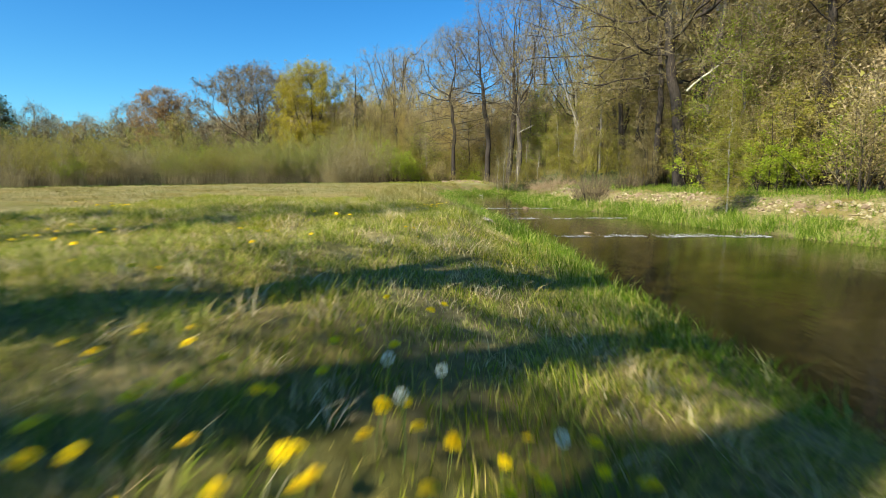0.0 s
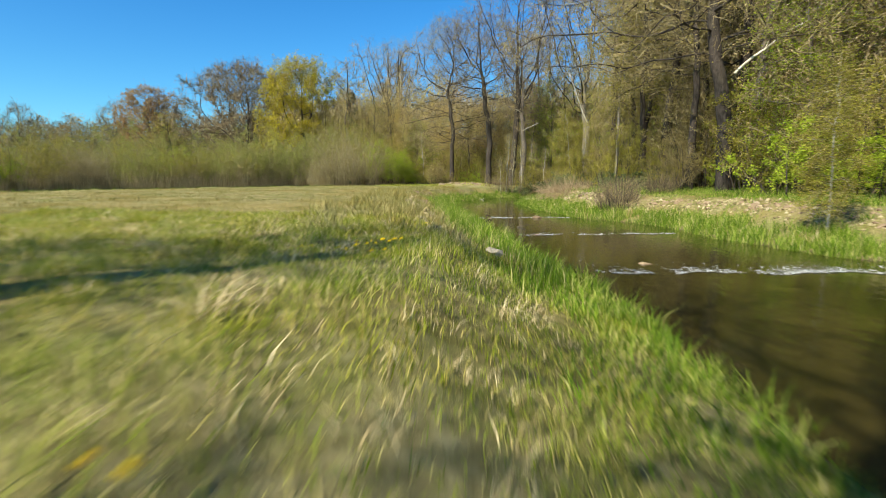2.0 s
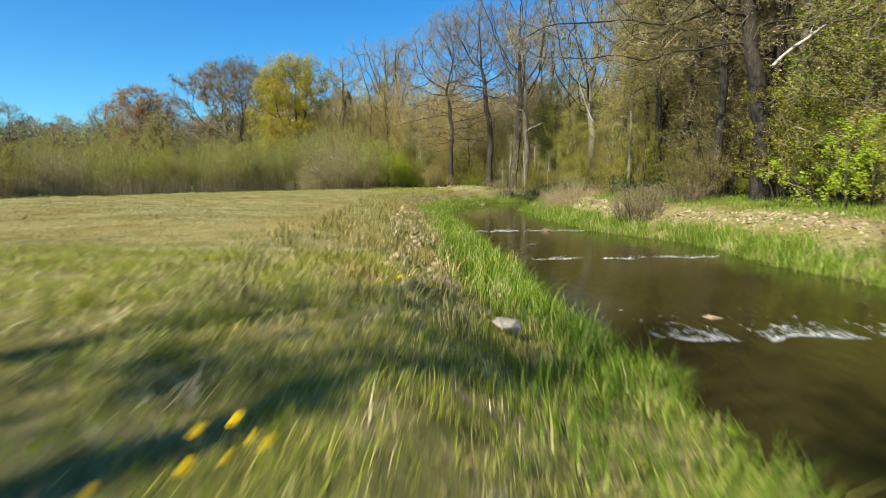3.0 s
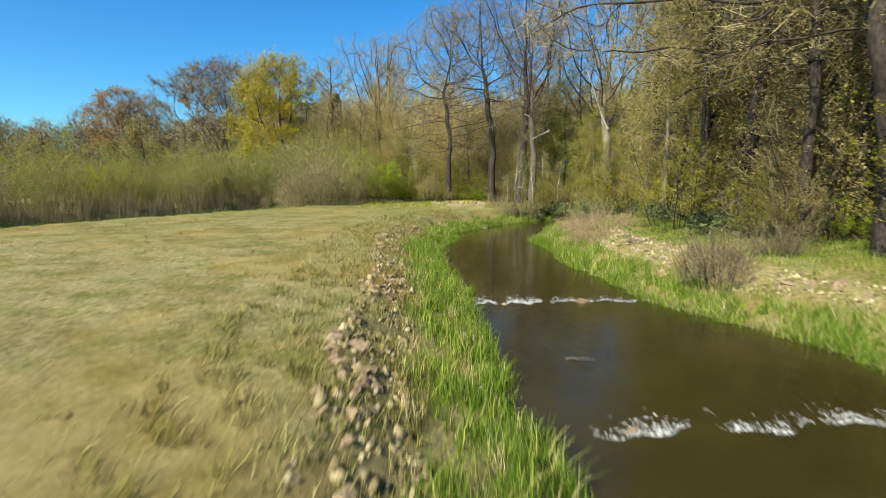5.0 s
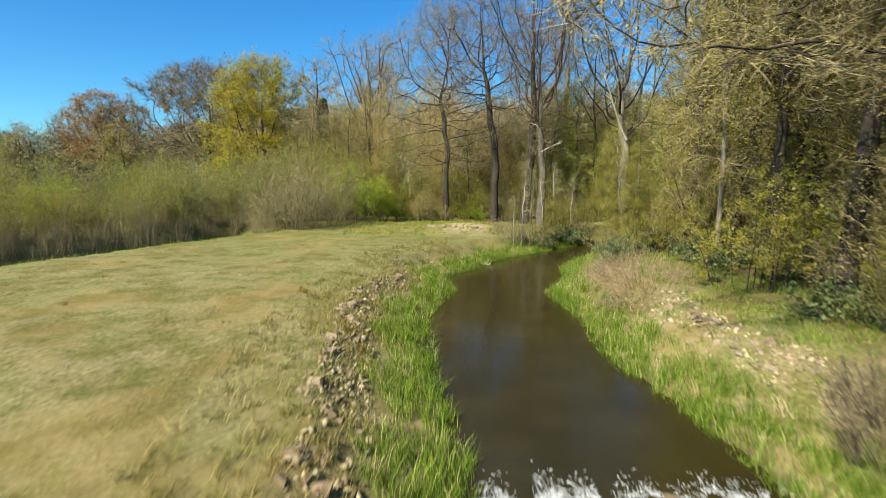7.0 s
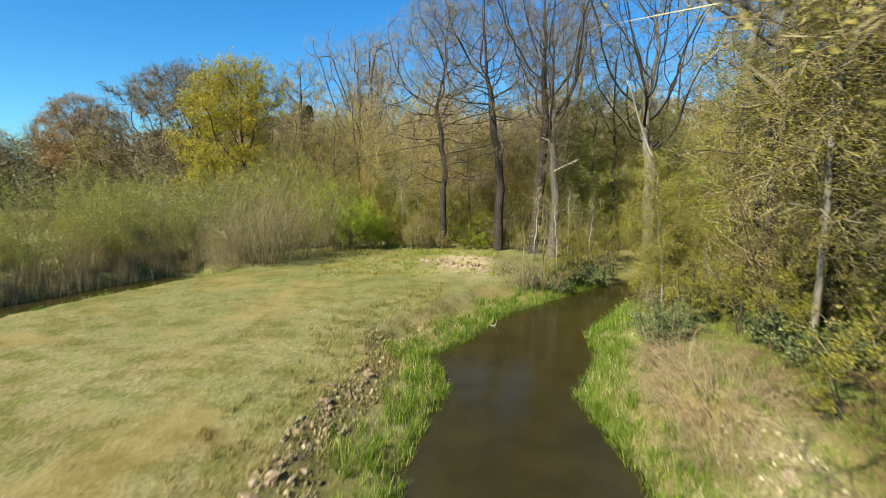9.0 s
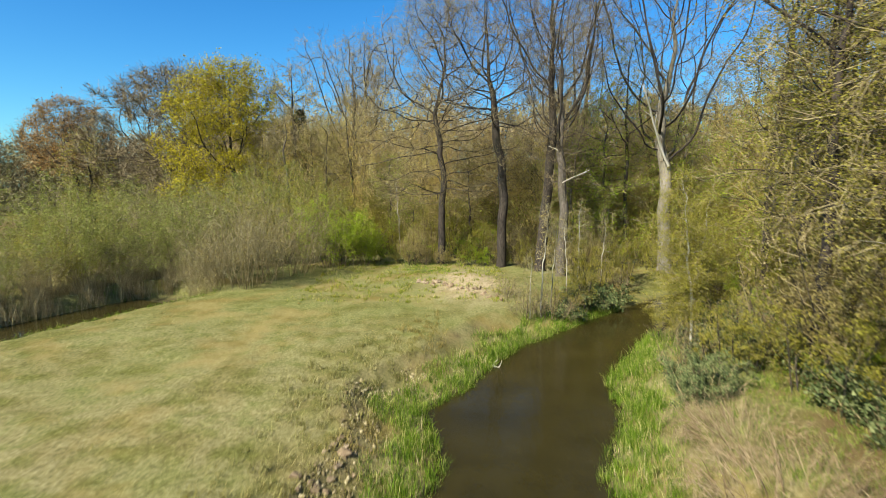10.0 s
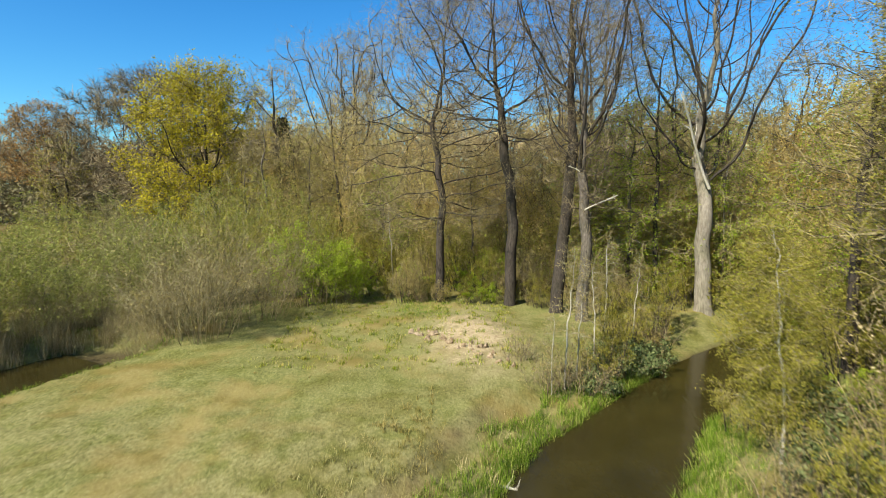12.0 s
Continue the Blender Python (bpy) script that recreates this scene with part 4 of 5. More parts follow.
for q, (k, x, y, s) in enumerate([(1, -12.2, 66.8, 0.8), (1, -9.6, 69.8, 0.95), (3, -9.4, 74.6, 1.05), (2, -5.2, 74.2, 0.7), (0, -16.5, 72.5, 1.0), (0, -22.5, 67.0, 0.95), (1, -14.4, 67.4, 0.62), (0, -16.6, 67.8, 0.7), (1, -18.6, 66.6, 0.55), (1, -13.0, 64.4, 0.42), (1, -14.0, 66.5, 0.5)]):
    again(WILLOWS[k], x, y, 40 + 71 * q, s)


def scatter_willows():
    r = np.random.default_rng(9)
    n, spots = 0, []
    for x, y in zip(r.uniform(-70, -6, 3000), r.uniform(14, 112, 3000)):
        edge = np.interp(y, [14, 28, 42, 52, 60, 66, 76, 90, 112], [-34, -30.5, -27.5, -25, -22.5, -20, -11, -8, -20])
        if x > edge or x < edge - 26 or n > 52 or x < -12 - 0.95 * y:
            continue
        if any((x - a) ** 2 + (y - b) ** 2 < 4.3 ** 2 for a, b in spots):
            continue
        spots.append((x, y))
        again(WILLOWS[r.choice(4, p=[0.34, 0.26, 0.10, 0.30])], x, y, r.uniform(0, 360), r.uniform(0.65, 1.3) * np.interp(y, [20, 45, 58, 70], [0.38, 0.50, 0.75, 0.95]))
        n += 1


scatter_willows()


def ditch_willows():
    """Low scrub close behind the reeds."""
    r = np.random.default_rng(10)
    y = 18.0
    while y < 66:
        x = np.interp(y, DITCH[:, 1], DITCH[:, 0]) - r.uniform(3.6, 7.5)
        again(WILLOWS[r.choice(4, p=[0.3, 0.4, 0.06, 0.24])], x, y, r.uniform(0, 360), r.uniform(0.40, 0.72) * np.interp(y, [20, 60], [0.8, 1.15]))
        y += r.uniform(1.4, 2.4)


ditch_willows()

# ---- far tree line ----
FAR = [
    put(tree("far_tree", "bare brown tree in the distant tree line", 71, 21.0, 0.6, (5.0, 5.4), 0.25, 0.5, "dome", 130, (4, 3), 1.9, wood=DARK_BARK, twig=DARK_TWIG, twig_r=0.03), -88, 150, 0),
    put(tree("far_tree", "hazy grey-brown tree in the distant tree line", 72, 18.0, 0.5, (4.0, 4.8), 0.25, 0.5, "dome", 120, (4, 3), 1.9, RUST, 300, 0.25, wood=DARK_BARK, twig_r=0.03), -100, 150, 0),
    put(tree("far_tree", "olive tree in the distant tree line", 73, 15.5, 0.5, (3.0, 4.4), 0.2, 0.5, "dome", 110, (4, 2), 1.7, OLIVE, 2600, 0.26, wood=DARK_BARK, twig_r=0.03), -62, 128, 0),
]
put(tree("conifer", "dark conifer beyond the scrub", 74, 22.0, 0.6, (3.0, 4.0), 0.12, 0.95, "column", 240, (4, 2), 1.4, NEEDLES, 6000, 0.4, rise=-0.2, twig_r=0.03), -108, 128, 0)


def scatter_far():
    r = np.random.default_rng(12)
    for q in range(36):
        x = -165 + 160 * (q + r.uniform(0, 1)) / 36
        y = np.interp(x, [-165, -70, -30, -5], [150, 142, 112, 102]) + r.uniform(0, 26)
        again(FAR[r.choice(3, p=[0.4, 0.35, 0.25])], x, y, r.uniform(0, 360), r.uniform(0.7, 1.05))


scatter_far()

# ---- trees beside the start, which shade the first stretch ----
SHADER = put(tree("oak", "slim thin-leaved tree beside the start of the meadow", 75, 17.0, 0.60, (6.5, 1.7), 0.34, 0.8, "dome", 110, (3, 2), 0.8, OLIVE, 900, 0.16, scatter=1.2), -7.6, -2.9, 0, 0.76)
for q, (x, y, s) in enumerate([(-6.3, -3.9, 0.80), (-7.1, -5.4, 1.0), (-12.0, 0.8, 1.0), (-9.0, 1.2, 0.95)]):
    again(SHADER, x, y, 50 + q * 77, s)
BROAD = put(tree("oak", "high-crowned leafy tree beside the start of the stream", 76, 18.0, 0.62, (10.0, 3.0), 0.52, 0.7, "dome", 150, (4, 2), 1.0, OLIVE, 1900, 0.17, scatter=1.2), -6.0, -5.4, 0)
again(BROAD, -3.4, -6.4, 200, 0.95)
again(BROAD, -4.2, -0.2, 120, 0.85)


# ---- grass ----
def blades(r, x, y, z, height, width, lean, tip=3):
    n = len(x)
    a = r.uniform(0, 6.283, n)
    c, s = np.cos(a), np.sin(a)
    l = lean * height * r.uniform(0.1, 1.0, n)
    b = r.uniform(0, 6.283, n)
    base = np.stack([x, y, z - 0.02], axis=1)
    side = np.stack([c, s, np.zeros(n)], axis=1) * (width / 2)[:, None]
    over = np.stack([np.cos(b) * l, np.sin(b) * l, np.zeros(n)], axis=1)
    up = np.array([0, 0, 1.0]) * height[:, None]
    top = base + over + up
    if tip == 1:
        v = np.stack([base - side, base + side, top], axis=1)
        return v.reshape(-1, 3), [np.arange(n * 3).reshape(n, 3)]
    midp = base + over * 0.32 + up * 0.58
    v = np.stack([base - side, base + side, midp + side * 0.75, midp - side * 0.75, top], axis=1)
    i = np.arange(n) * 5
    return v.reshape(-1, 3), [np.stack([i, i + 1, i + 2, i + 3], axis=1), np.stack([i + 3, i + 2, i + 4], axis=1)]


def field(name, label, seed, area, count, keep, height, width, lean, mat, tip=3, clump=0, near_low=((0, 1), (1, 1))):
    r = np.random.default_rng(seed)
    x0, y0, x1, y1 = area
    if clump:
        m = count // clump
        x = np.repeat(r.uniform(x0, x1, m), clump) + r.normal(scale=0.07, size=m * clump)
        y = np.repeat(r.uniform(y0, y1, m), clump) + r.normal(scale=0.07, size=m * clump)
        each = np.repeat(r.uniform(0.55, 1.35, m), clump)
    else:
        x, y, each = r.uniform(x0, x1, count), r.uniform(y0, y1, count), np.ones(count)
    h, dl, dr, dd, wet = land(x, y)
    ok = keep(x, y, dl, dr, dd, wet, r)
    x, y, h, each = x[ok], y[ok], h[ok], each[ok]
    p = np.stack([x, y], axis=1)
    tall = r.uniform(height[0], height[1], len(x)) * (1 + 0.45 * waves(p, 1.4, seed)) * each * np.interp(y, near_low[0], near_low[1])
    v, f = blades(r, x, y, h, np.maximum(tall, 0.03), r.uniform(width[0], width[1], len(x)), lean, tip)
    ob = new(name, mesh_of(name, v, f, mat))
    return tagged(ob, label, "grass", kind="stuff")


def wild(x, y, scale, seed):
    return waves(np.stack([x, y], axis=1), scale, seed)


field("meadow_grass", "short green and straw meadow grass by the start", 81, (-7, 0.2, 4.2, 16), 230000, lambda x, y, dl, dr, dd, wet, r: ~wet & (dl > 0.15) & (x > -0.9 * y - 1.5) & (wild(x, y, 0.9, 21) > r.uniform(-1.2, 0.3, len(x))), (0.04, 0.135), (0.004, 0.009), 1.5, GRASS)
field("meadow_grass", "thin dry straw-coloured meadow grass", 82, (-24, 11, 2, 74), 230000, lambda x, y, dl, dr, dd, wet, r: ~wet & (dl < dr) & (dl > 1.6) & (dd > 3.2) & (wild(x, y, 1.6, 22) > r.uniform(-1.2, 0.3, len(x))) & (r.uniform(0, 1, len(x)) < np.clip(22 / np.maximum(y - 2, 1), 0.3, 1)), (0.04, 0.13), (0.004, 0.013), 1.2, DRY, 1)
field("grass_tussocks", "pale straw tufts in the green grass by the start", 92, (-6, 0.3, 2.2, 15), 46000, lambda x, y, dl, dr, dd, wet, r: (dl > 1.4) & (x > -0.9 * y - 1.2) & (wild(x, y, 0.7, 31) + 0.5 * wild(x, y, 2.2, 32) > 0.25), (0.05, 0.13), (0.005, 0.012), 2.2, STRAW, 3, clump=14)
field("grass_tussocks", "coarse dry tussocks along the top of the bank", 87, (-4, 13, 1.5, 62), 60000, lambda x, y, dl, dr, dd, wet, r: ~wet & (dl < dr) & (dl > 1.5) & (dl < 4.6) & (wild(x, y, 1.1, 23) > 0.0), (0.10, 0.26), (0.008, 0.02), 1.2, DRY, 3, clump=12)
field("bank_grass", "lush green grass along the water's edge", 83, (-1.5, 3, 12.5, 64), 620000, lambda x, y, dl, dr, dd, wet, r: (np.minimum(dl, dr) < np.where(wet, 0.22, 1.45 + 0.35 * np.sin(y * 1.7))) & (wild(x, y, 1.3, 24) > r.uniform(-1.1, 0.2, len(x))) & (r.uniform(0, 1, len(x)) < np.clip(1.25 - np.minimum(dl, dr) * 0.5, 0.2, 1) * np.clip(y / 14, 0.4, 1)), (0.12, 0.42), (0.008, 0.018), 0.9, RUSH, 3, clump=16, near_low=((10, 17), (0.6, 1.0)))
field("bank_grass", "patchy green grass on the wooded bank", 84, (6, 4, 24, 66), 260000, lambda x, y, dl, dr, dd, wet, r: ~wet & (dr < dl) & ((dr > 3.4) | (dr < 1.9)) & (dr > 1.4) & (dr < 9) & (wild(x, y, 3.0, 6) > -0.45), (0.07, 0.24), (0.008, 0.018), 0.8, RUSH, 1)
field("dry_grass", "green and straw grass tufts on the wooded bank", 88, (6, 6, 20, 66), 90000, lambda x, y, dl, dr, dd, wet, r: ~wet & (dr < dl) & (dr > 1.3) & (dr < 7) & (wild(x, y, 1.5, 25) > 0.1), (0.10, 0.32), (0.008, 0.018), 1.0, RUSH, 1, clump=10)
field("grass_tussocks", "faded straw clumps in the waterside grass", 187, (-1.5, 14, 10, 60), 90000, lambda x, y, dl, dr, dd, wet, r: ~wet & (np.minimum(dl, dr) < 1.7) & (wild(x, y, 1.5, 34) + 0.4 * wild(x, y, 0.5, 35) > 0.42), (0.12, 0.36), (0.007, 0.015), 1.1, STRAW, 3, clump=14)
field("grass_tussocks", "dry straw tufts growing among the bank stones", 186, (-4, 15, 1.8, 62), 110000, lambda x, y, dl, dr, dd, wet, r: ~wet & (dl < dr) & (dl > 1.25) & (dl < 3.3) & (wild(x, y, 0.8, 29) > r.uniform(-0.4, 0.5, len(x))), (0.08, 0.24), (0.008, 0.018), 1.4, DRY, 1, clump=14)
field("rough_herbs", "rough green and straw herbs round the bare earth", 89, (-7, 61, 6, 76), 26000, lambda x, y, dl, dr, dd, wet, r: ~wet & (dl < dr) & (dl > 1.2) & (wild(x, y, 1.7, 26) > r.uniform(-0.3, 0.4, len(x))), (0.06, 0.22), (0.012, 0.03), 0.9, GRASS, 3, clump=14)
field("bank_grass", "bright green grass running in under the trees", 93, (-6, 70, 3, 88), 30000, lambda x, y, dl, dr, dd, wet, r: (np.abs(x - np.interp(y, [70, 78, 86], [1.0, -1.0, -4.0])) < 1.6 + 0.8 * wild(x, y, 2.0, 33)), (0.06, 0.16), (0.012, 0.03), 0.9, RUSH, 1)
field("meadow_weeds", "low dark weeds and rusty docks scattered over the meadow", 90, (-22, 14, 0, 66), 15000, lambda x, y, dl, dr, dd, wet, r: (dl < dr) & (dl > 2.2) & (dd > 2.6) & (wild(x, y, 3.5, 27) + 0.5 * wild(x, y, 0.8, 28) > 0.45), (0.05, 0.15), (0.012, 0.03), 1.7, WEED, 1, clump=15)
field("ditch_grass", "bright green grass along the ditch edge", 85, (-34, 26, -12, 70), 90000, lambda x, y, dl, dr, dd, wet, r: (dd > 2.35) & (dd < 3.7) & ((x > np.interp(y, DITCH[:, 1], DITCH[:, 0])) | (y > 63)), (0.08, 0.24), (0.012, 0.03), 0.7, RUSH, 1)
field("reeds", "bed of dry straw-coloured reeds beyond the ditch", 86, (-42, 16, -16, 72), 700000, lambda x, y, dl, dr, dd, wet, r: (dd > 2.3) & (dd < 5.4) & (x < np.interp(y, DITCH[:, 1], DITCH[:, 0])) & (wild(x, y, 3.0, 4) > r.uniform(-0.5, 0.8, len(x))), (0.35, 1.7), (0.012, 0.026), 0.4, REED, 1, clump=10)


# ---- stones ----
def stone_mesh(seed):
    """An angular broken block."""
    r = np.random.default_rng(seed)
    bm = bmesh.new()
    for q in range(13):
        d = unit(r.normal(size=3)) * r.uniform(0.75, 1.15) * np.array([1.2, 0.9, 0.6])
        bm.verts.new(d)
    bmesh.ops.convex_hull(bm, input=bm.verts)
    bmesh.ops.delete(bm, geom=[v for v in bm.verts if not v.link_faces], context="VERTS")
    me = bpy.data.meshes.new("stone")
    bm.to_mesh(me)
    bm.free()
    me.materials.append(RUBBLE)
    return me


STONES = [stone_mesh(q) for q in range(8)]


def stone_row(name, label, seed, count, edge, lo, hi, y0, y1, sizes):
    r = np.random.default_rng(seed)
    holder = tagged(new(name), label, "stones", kind="structure")
    made = 0
    far = RIGHT if edge == "right" else LEFT
    while made < count:
        y = r.uniform(y0, y1)
        x = np.interp(y, far[:, 1], far[:, 0]) + (1 if edge == "right" else -1) * (r.uniform(lo, hi) + r.uniform(lo, hi)) * 0.55
        h, dl, dr, dd, wet = land([x], [y])
        d = dr[0] if edge == "right" else dl[0]
        if wet[0] or d < lo * 0.8 or d > hi or r.uniform(-0.9, 0.5) > waves(np.array([[x, y]]), 1.7, seed)[0] or (edge == "left" and y < 22 and r.uniform() < 0.6):
            continue
        s = r.uniform(*sizes) * (1.5 if r.uniform() < 0.10 else r.uniform(0.6, 1.0))
        ob = new("stone", STONES[r.integers(0, 8)])
        ob.parent = holder
        ob.matrix_basis = Matrix.LocRotScale((x, y, h[0] - s * 0.12), Euler(r.uniform(-0.45, 0.45, 3) + np.array([0, 0, r.uniform(0, 6)])), (s, s, s))
        made += 1


stone_row("stone_bank", "loose pale rubble stones along the meadow bank", 1, 300, "left", 1.5, 2.7, 15, 46, (0.07, 0.19))
stone_row("stone_bank", "pale rubble stones on the wooded bank", 2, 290, "right", 2.0, 3.3, 12, 41, (0.07, 0.19))


def rubble_fill(label, seed, count, line, sign, lo, hi, y0, y1):
    r = np.random.default_rng(seed)
    y = r.uniform(y0, y1, count)
    x = np.interp(y, line[:, 1], line[:, 0]) + sign * r.uniform(lo, hi, count)
    h = land(x, y)[0]
    ok = waves(np.stack([x, y], axis=1), 1.7, seed) > r.uniform(-0.9, 0.5, count)
    x, y, h = x[ok], y[ok], h[ok]
    n = len(x)
    s = r.uniform(0.04, 0.12, n) * r.uniform(0.5, 1, n)
    base = np.array([(1, 0, 0), (0, 1, 0), (-1, 0, 0), (0, -1, 0), (0, 0, 0.8), (0, 0, -0.8)], dtype=float)
    v = np.stack([x, y, h], axis=1)[:, None] + base[None] * s[:, None, None] * r.uniform(0.6, 1.3, (n, 6, 1)) + r.normal(scale=0.25, size=(n, 6, 3)) * s[:, None, None]
    f = np.array([(0, 1, 4), (1, 2, 4), (2, 3, 4), (3, 0, 4), (1, 0, 5), (2, 1, 5), (3, 2, 5), (0, 3, 5)])
    tagged(new("rubble", mesh_of("rubble", v.reshape(-1, 3), (np.arange(n)[:, None, None] * 6 + f[None]).reshape(-1, 3), RUBBLE_BITS)), label, "stones", kind="stuff")


rubble_fill("small broken stones between the rubble", 5, 2600, LEFT, -1, 1.5, 2.6, 14, 52)
rubble_fill("small broken stones on the wooded bank", 6, 2600, RIGHT, 1, 1.9, 3.5, 8, 42)
holder = tagged(new("stone_heap"), "pale stones at the foot of the bare earth", "stones")
heap_r = np.random.default_rng(8)
for q in range(46):
    t = heap_r.uniform(0, 1)
    x, y, s = 0.0 + 4.6 * t + heap_r.normal(scale=0.35), 66.6 - 4.8 * t + heap_r.normal(scale=0.3), heap_r.uniform(0.09, 0.22)
    ob = new("stone", STONES[q % 8])
    ob.parent = holder
    ob.matrix_basis = Matrix.LocRotScale((x, y, rest(x, y) + s * 0.25), Euler((q, q * 2, q * 3)), (s, s, s))
pale = STONES[2].copy()
pale.materials[0] = PALE_STONE
BOULDER = tagged(new("boulder", pale), "pale boulder lying on the grassy bank", "stone")
BOULDER.matrix_basis = Matrix.LocRotScale((1.17, 13.9, rest(1.17, 13.9) + 0.06), Euler((0.2, 0.1, 0.7)), (0.19, 0.16, 0.19))
for q, (x, y, s) in enumerate([(4.75, 29.95, 0.24), (2.5, 29.8, 0.12), (6.6, 30.2, 0.14), (4.5, 16.4, 0.12), (3.3, 22.3, 0.12)]):
    ob = tagged(new("boulder", STONES[q]), "ochre stone breaking the stream's surface", "stone")
    ob.matrix_basis = Matrix.LocRotScale((x, y, -0.02), Euler((0.1, 0.2, q)), (s * 1.4, s, s * 0.8))


# ---- riffles ----
def riffle(x0, y0, x1, y1, width, seed, count):
    """Broken water: flecks and low crests of foam, thick and thin along the sill."""
    r = np.random.default_rng(seed)
    t = r.uniform(0, 1, count * 3)
    line = np.stack([x0 + (x1 - x0) * t, y0 + (y1 - y0) * t], axis=1)
    t = t[(waves(line, 1.6, seed) + 0.6 * waves(line, 0.5, seed + 1)) > r.uniform(-0.75, 0.85, len(t))][:count]
    n = len(t)
    c = np.stack([x0 + (x1 - x0) * t, y0 + (y1 - y0) * t + 0.12 * np.sin(t * 17 + seed) + 0.06 * np.sin(t * 41 + seed) + np.abs(r.normal(scale=width, size=n)) * r.uniform(0, 1.5, n), r.uniform(0.003, 0.014, n)], axis=1)
    a = r.normal(scale=0.45, size=n) + np.where(r.uniform(0, 1, n) < 0.35, np.pi / 2, 0)
    d = np.stack([np.cos(a), np.sin(a), r.normal(scale=0.05, size=n)], axis=1) * r.uniform(0.01, 0.07, n)[:, None]
    s = np.stack([-np.sin(a), np.cos(a), r.normal(scale=0.15, size=n)], axis=1) * r.uniform(0.004, 0.013, n)[:, None]
    v = np.stack([c - d, c + s, c + d, c - s], axis=1)
    tagged(new("riffle", mesh_of("riffle", v.reshape(-1, 3), np.arange(n * 4).reshape(n, 4), FOAM)), "white broken water of a small riffle", "water", kind="stuff")


riffle(3.3, 15.3, 9.6, 15.2, 0.34, 21, 2600)
riffle(2.8, 22.2, 8.0, 22.6, 0.20, 22, 1000)
riffle(1.6, 29.8, 3.6, 29.9, 0.30, 23, 1500)
riffle(3.8, 30.0, 6.8, 30.1, 0.22, 24, 700)


# ---- dandelions ----
def flower_head(seed):
    r = np.random.default_rng(seed)
    vs, fs = [], []
    for ring, (count, rad, lift) in enumerate([(16, 0.024, 0.000), (13, 0.019, 0.005), (9, 0.012, 0.009), (5, 0.006, 0.011)]):
        for q in range(count):
            a = (q + r.uniform(-0.3, 0.3)) / count * 6.283
            d, s = np.array([math.cos(a), math.sin(a), 0]), np.array([-math.sin(a), math.cos(a), 0])
            o = len(vs)
            tip = d * rad * r.uniform(0.85, 1.1) + np.array([0, 0, lift + 0.003])
            vs += [np.array([0, 0, lift]) - s * 0.001, np.array([0, 0, lift]) + s * 0.001, tip + s * 0.003, tip - s * 0.003]
            fs.append((o, o + 1, o + 2, o + 3))
    return mesh_of("flower_head", np.array(vs), np.array(fs), PETAL)


def clock_head():
    r = np.random.default_rng(4)
    d = unit(r.normal(size=(150, 3)))
    v, f = leaves(r, d * 0.024, 0.010)
    return mesh_of("seed_head", v, f, FLUFF)


HEADS = [flower_head(q) for q in range(3)]
sv, sf = tubes(bend(np.random.default_rng(2), np.array([[0, 0, -0.02]]), np.array([[0.05, 0, 1.0]]), np.array([1.02]), 4, 0.3, 0.06), np.full((1, 4), 0.012), 5)
STALK = mesh_of("stem", sv, sf, STEM)


def dandelion(x, y, tall, q, clock=None):
    z = rest(x, y)
    thing = tagged(new("dandelion"), "white dandelion seed head in the grass" if clock else "yellow dandelion in flower in the grass", "flower", "dandelions in the meadow")
    thing.matrix_basis = Matrix.Translation((x, y, z)) @ Euler((0.1 * math.sin(q), 0.1 * math.cos(q * 1.7), q * 2.4)).to_matrix().to_4x4()
    st = part("stem", STALK, thing)
    st.scale = (tall, tall, tall)
    top = Vector(sv[-5:].mean(axis=0)) * tall
    hd = part("seed_head" if clock else "flower_head", clock or HEADS[q % 3], thing)
    hd.location, hd.rotation_euler = top, (0.25 * math.sin(q * 3.1), 0.25 * math.cos(q * 2.3), q)
    s = 0.85 if clock else 1.0 + 0.35 * ((q * 37) % 10) / 10
    hd.scale = (s, s, s)


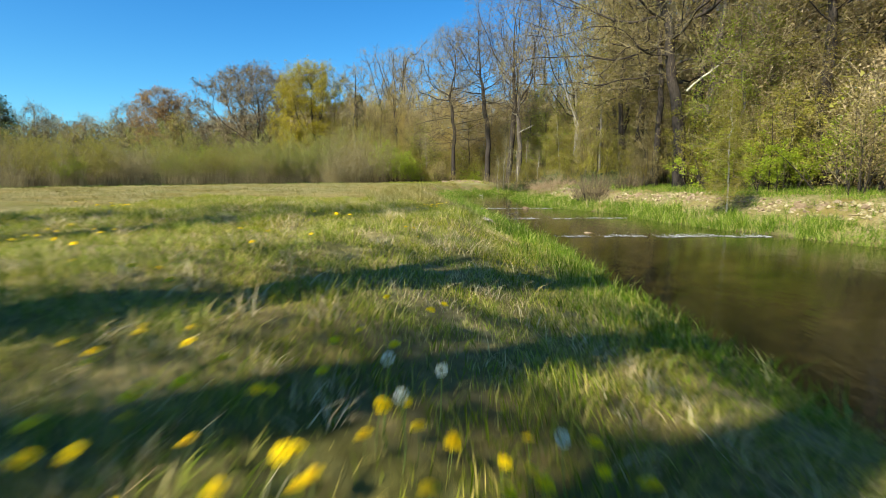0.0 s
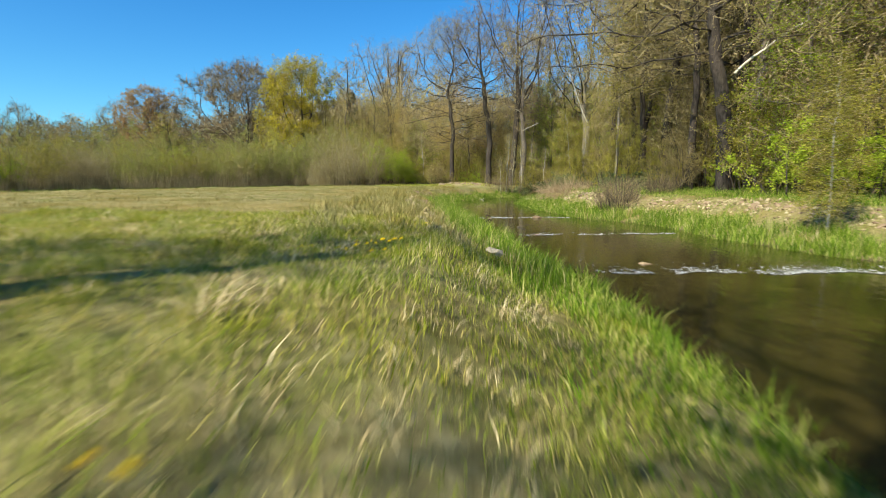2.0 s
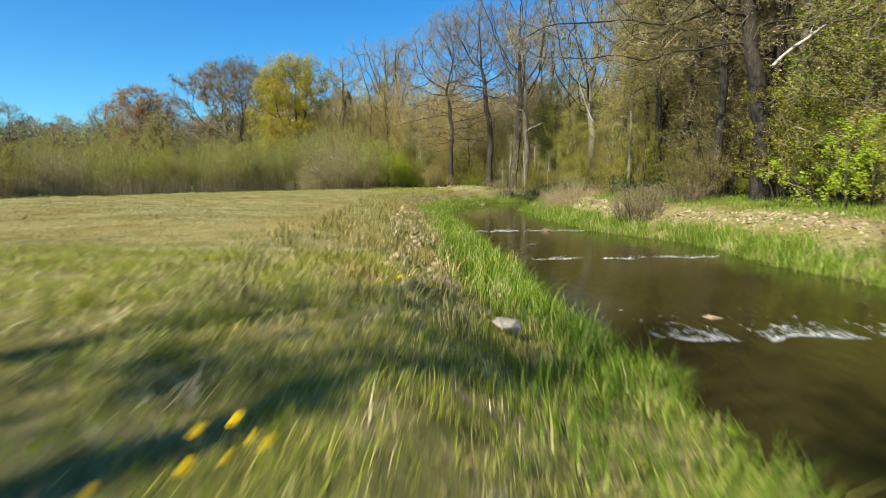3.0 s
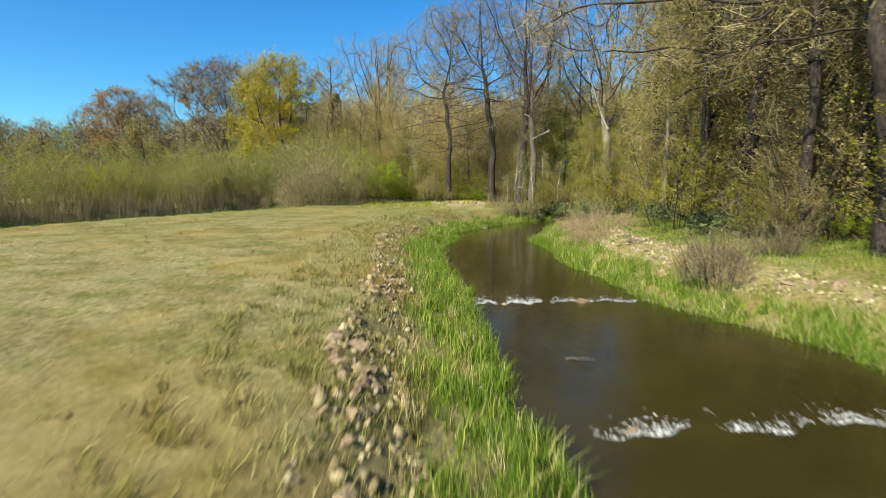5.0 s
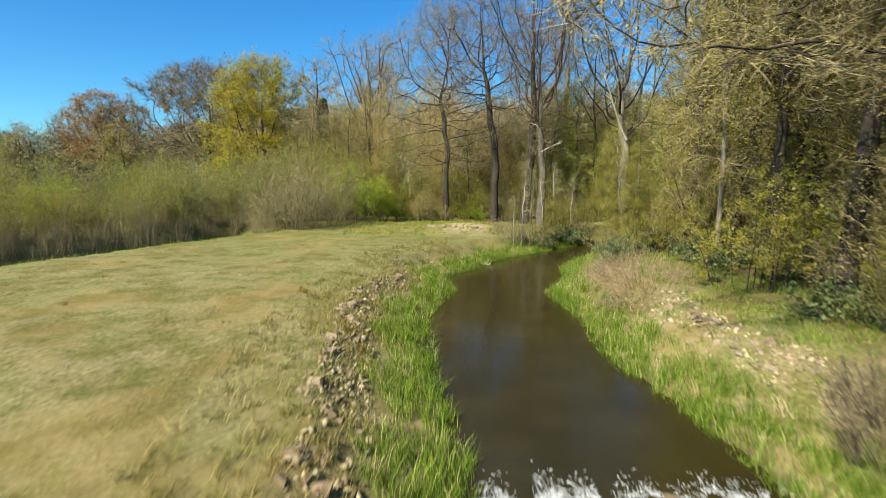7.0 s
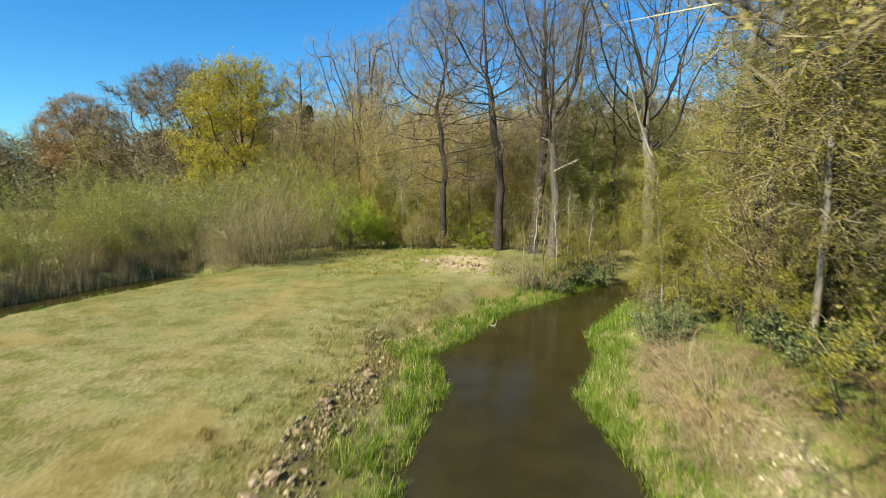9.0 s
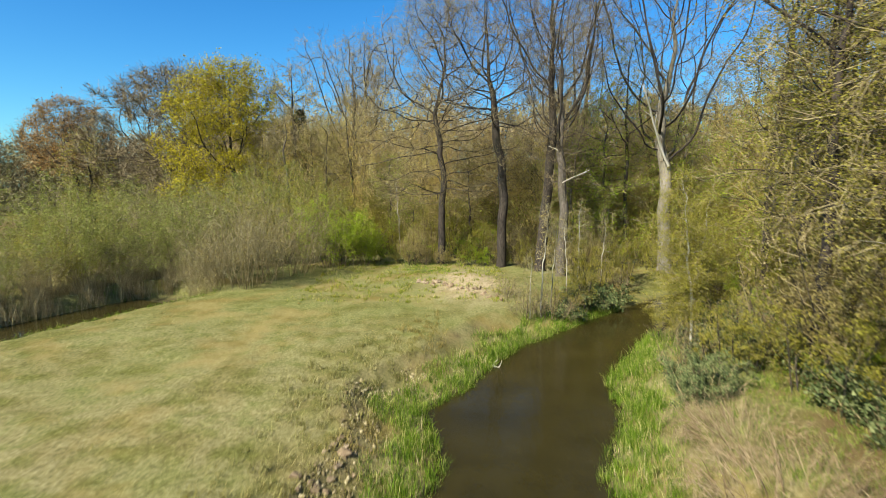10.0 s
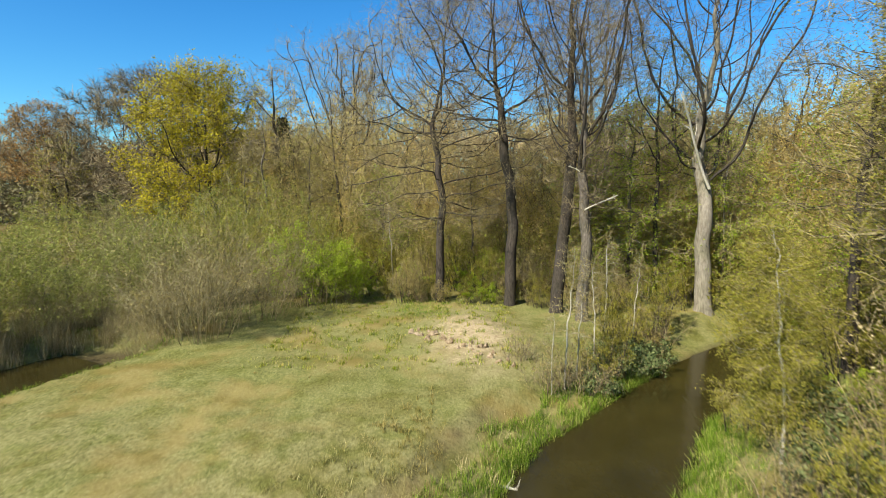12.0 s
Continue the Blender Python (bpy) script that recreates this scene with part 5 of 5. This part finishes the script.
def dandelions():
    r = np.random.default_rng(17)
    spots = []
    for x, y, n, spread in [(-0.75, 1.55, 6, 0.18), (-0.35, 1.55, 6, 0.2), (0.1, 1.5, 7, 0.22), (0.5, 1.5, 6, 0.2), (-0.2, 1.05, 10, 0.2), (-0.6, 1.0, 9, 0.25), (0.15, 1.2, 5, 0.12), (-0.9, 1.3, 3, 0.1),
                            (-1.25, 2.0, 5, 0.2), (-0.4, 2.35, 3, 0.15), (-1.6, 3.0, 4, 0.4), (-3.8, 4.9, 14, 0.45), (-2.0, 5.5, 4, 0.5), (-0.35, 10.3, 12, 0.28), (0.0, 14.0, 2, 0.1), (0.4, 3.3, 3, 0.4),
                            (-1.2, 7.8, 4, 0.7), (-0.3, 6.8, 3, 0.4), (1.1, 6.2, 1, 0.05), (-5.5, 9.5, 8, 1.0), (-0.1, 9.8, 3, 0.25)]:
        for q in range(n):
            spots.append((x + r.normal(scale=spread), y + r.normal(scale=spread * 0.6)))
    for q, (x, y) in enumerate(spots):
        dandelion(x, y, r.uniform(0.08, 0.19), q)
    head = clock_head()
    for q, (x, y) in enumerate([(-0.02, 1.75), (-0.2, 1.7), (0.36, 1.42), (-0.12, 1.5)]):
        dandelion(x, y, r.uniform(0.2, 0.26), q, head)


dandelions()


# ---- dead wood ----
def branch(name, label, seed, start, way, length, girth, side, mat=None):
    r = np.random.default_rng(seed)
    l1 = bend(r, np.array([start], dtype=float), unit(np.array([way], dtype=float)), np.array([length]), 7, 0.0, 0.16)
    l2, _ = shoots(r, l1, side, 0.3, 0.95, (25, 55), (0.2, 0.4), 4, 0.1, 0.2)
    v1, f1 = tubes(l1, taper(1, 7, girth, 0.35), 6)
    v2, f2 = tubes(l2, taper(len(l2), 4, girth * 0.4, 0.3), 4)
    return tagged(new(name, mesh_of(name, np.concatenate([v1, v2]), np.concatenate([f1, f2 + len(v1)]), mat or DEAD_WOOD)), label, "branch")


branch("fallen_branch", "pale dead branch lying in the shallow water", 3, (3.3, 54.0, 0.0), (1, 0.25, 0.02), 1.3, 0.04, 4)
branch("fallen_branch", "dark twiggy branch stranded in the stream", 4, (3.1, 25.3, -0.02), (1, -0.6, 0.10), 0.6, 0.018, 9, BARK)
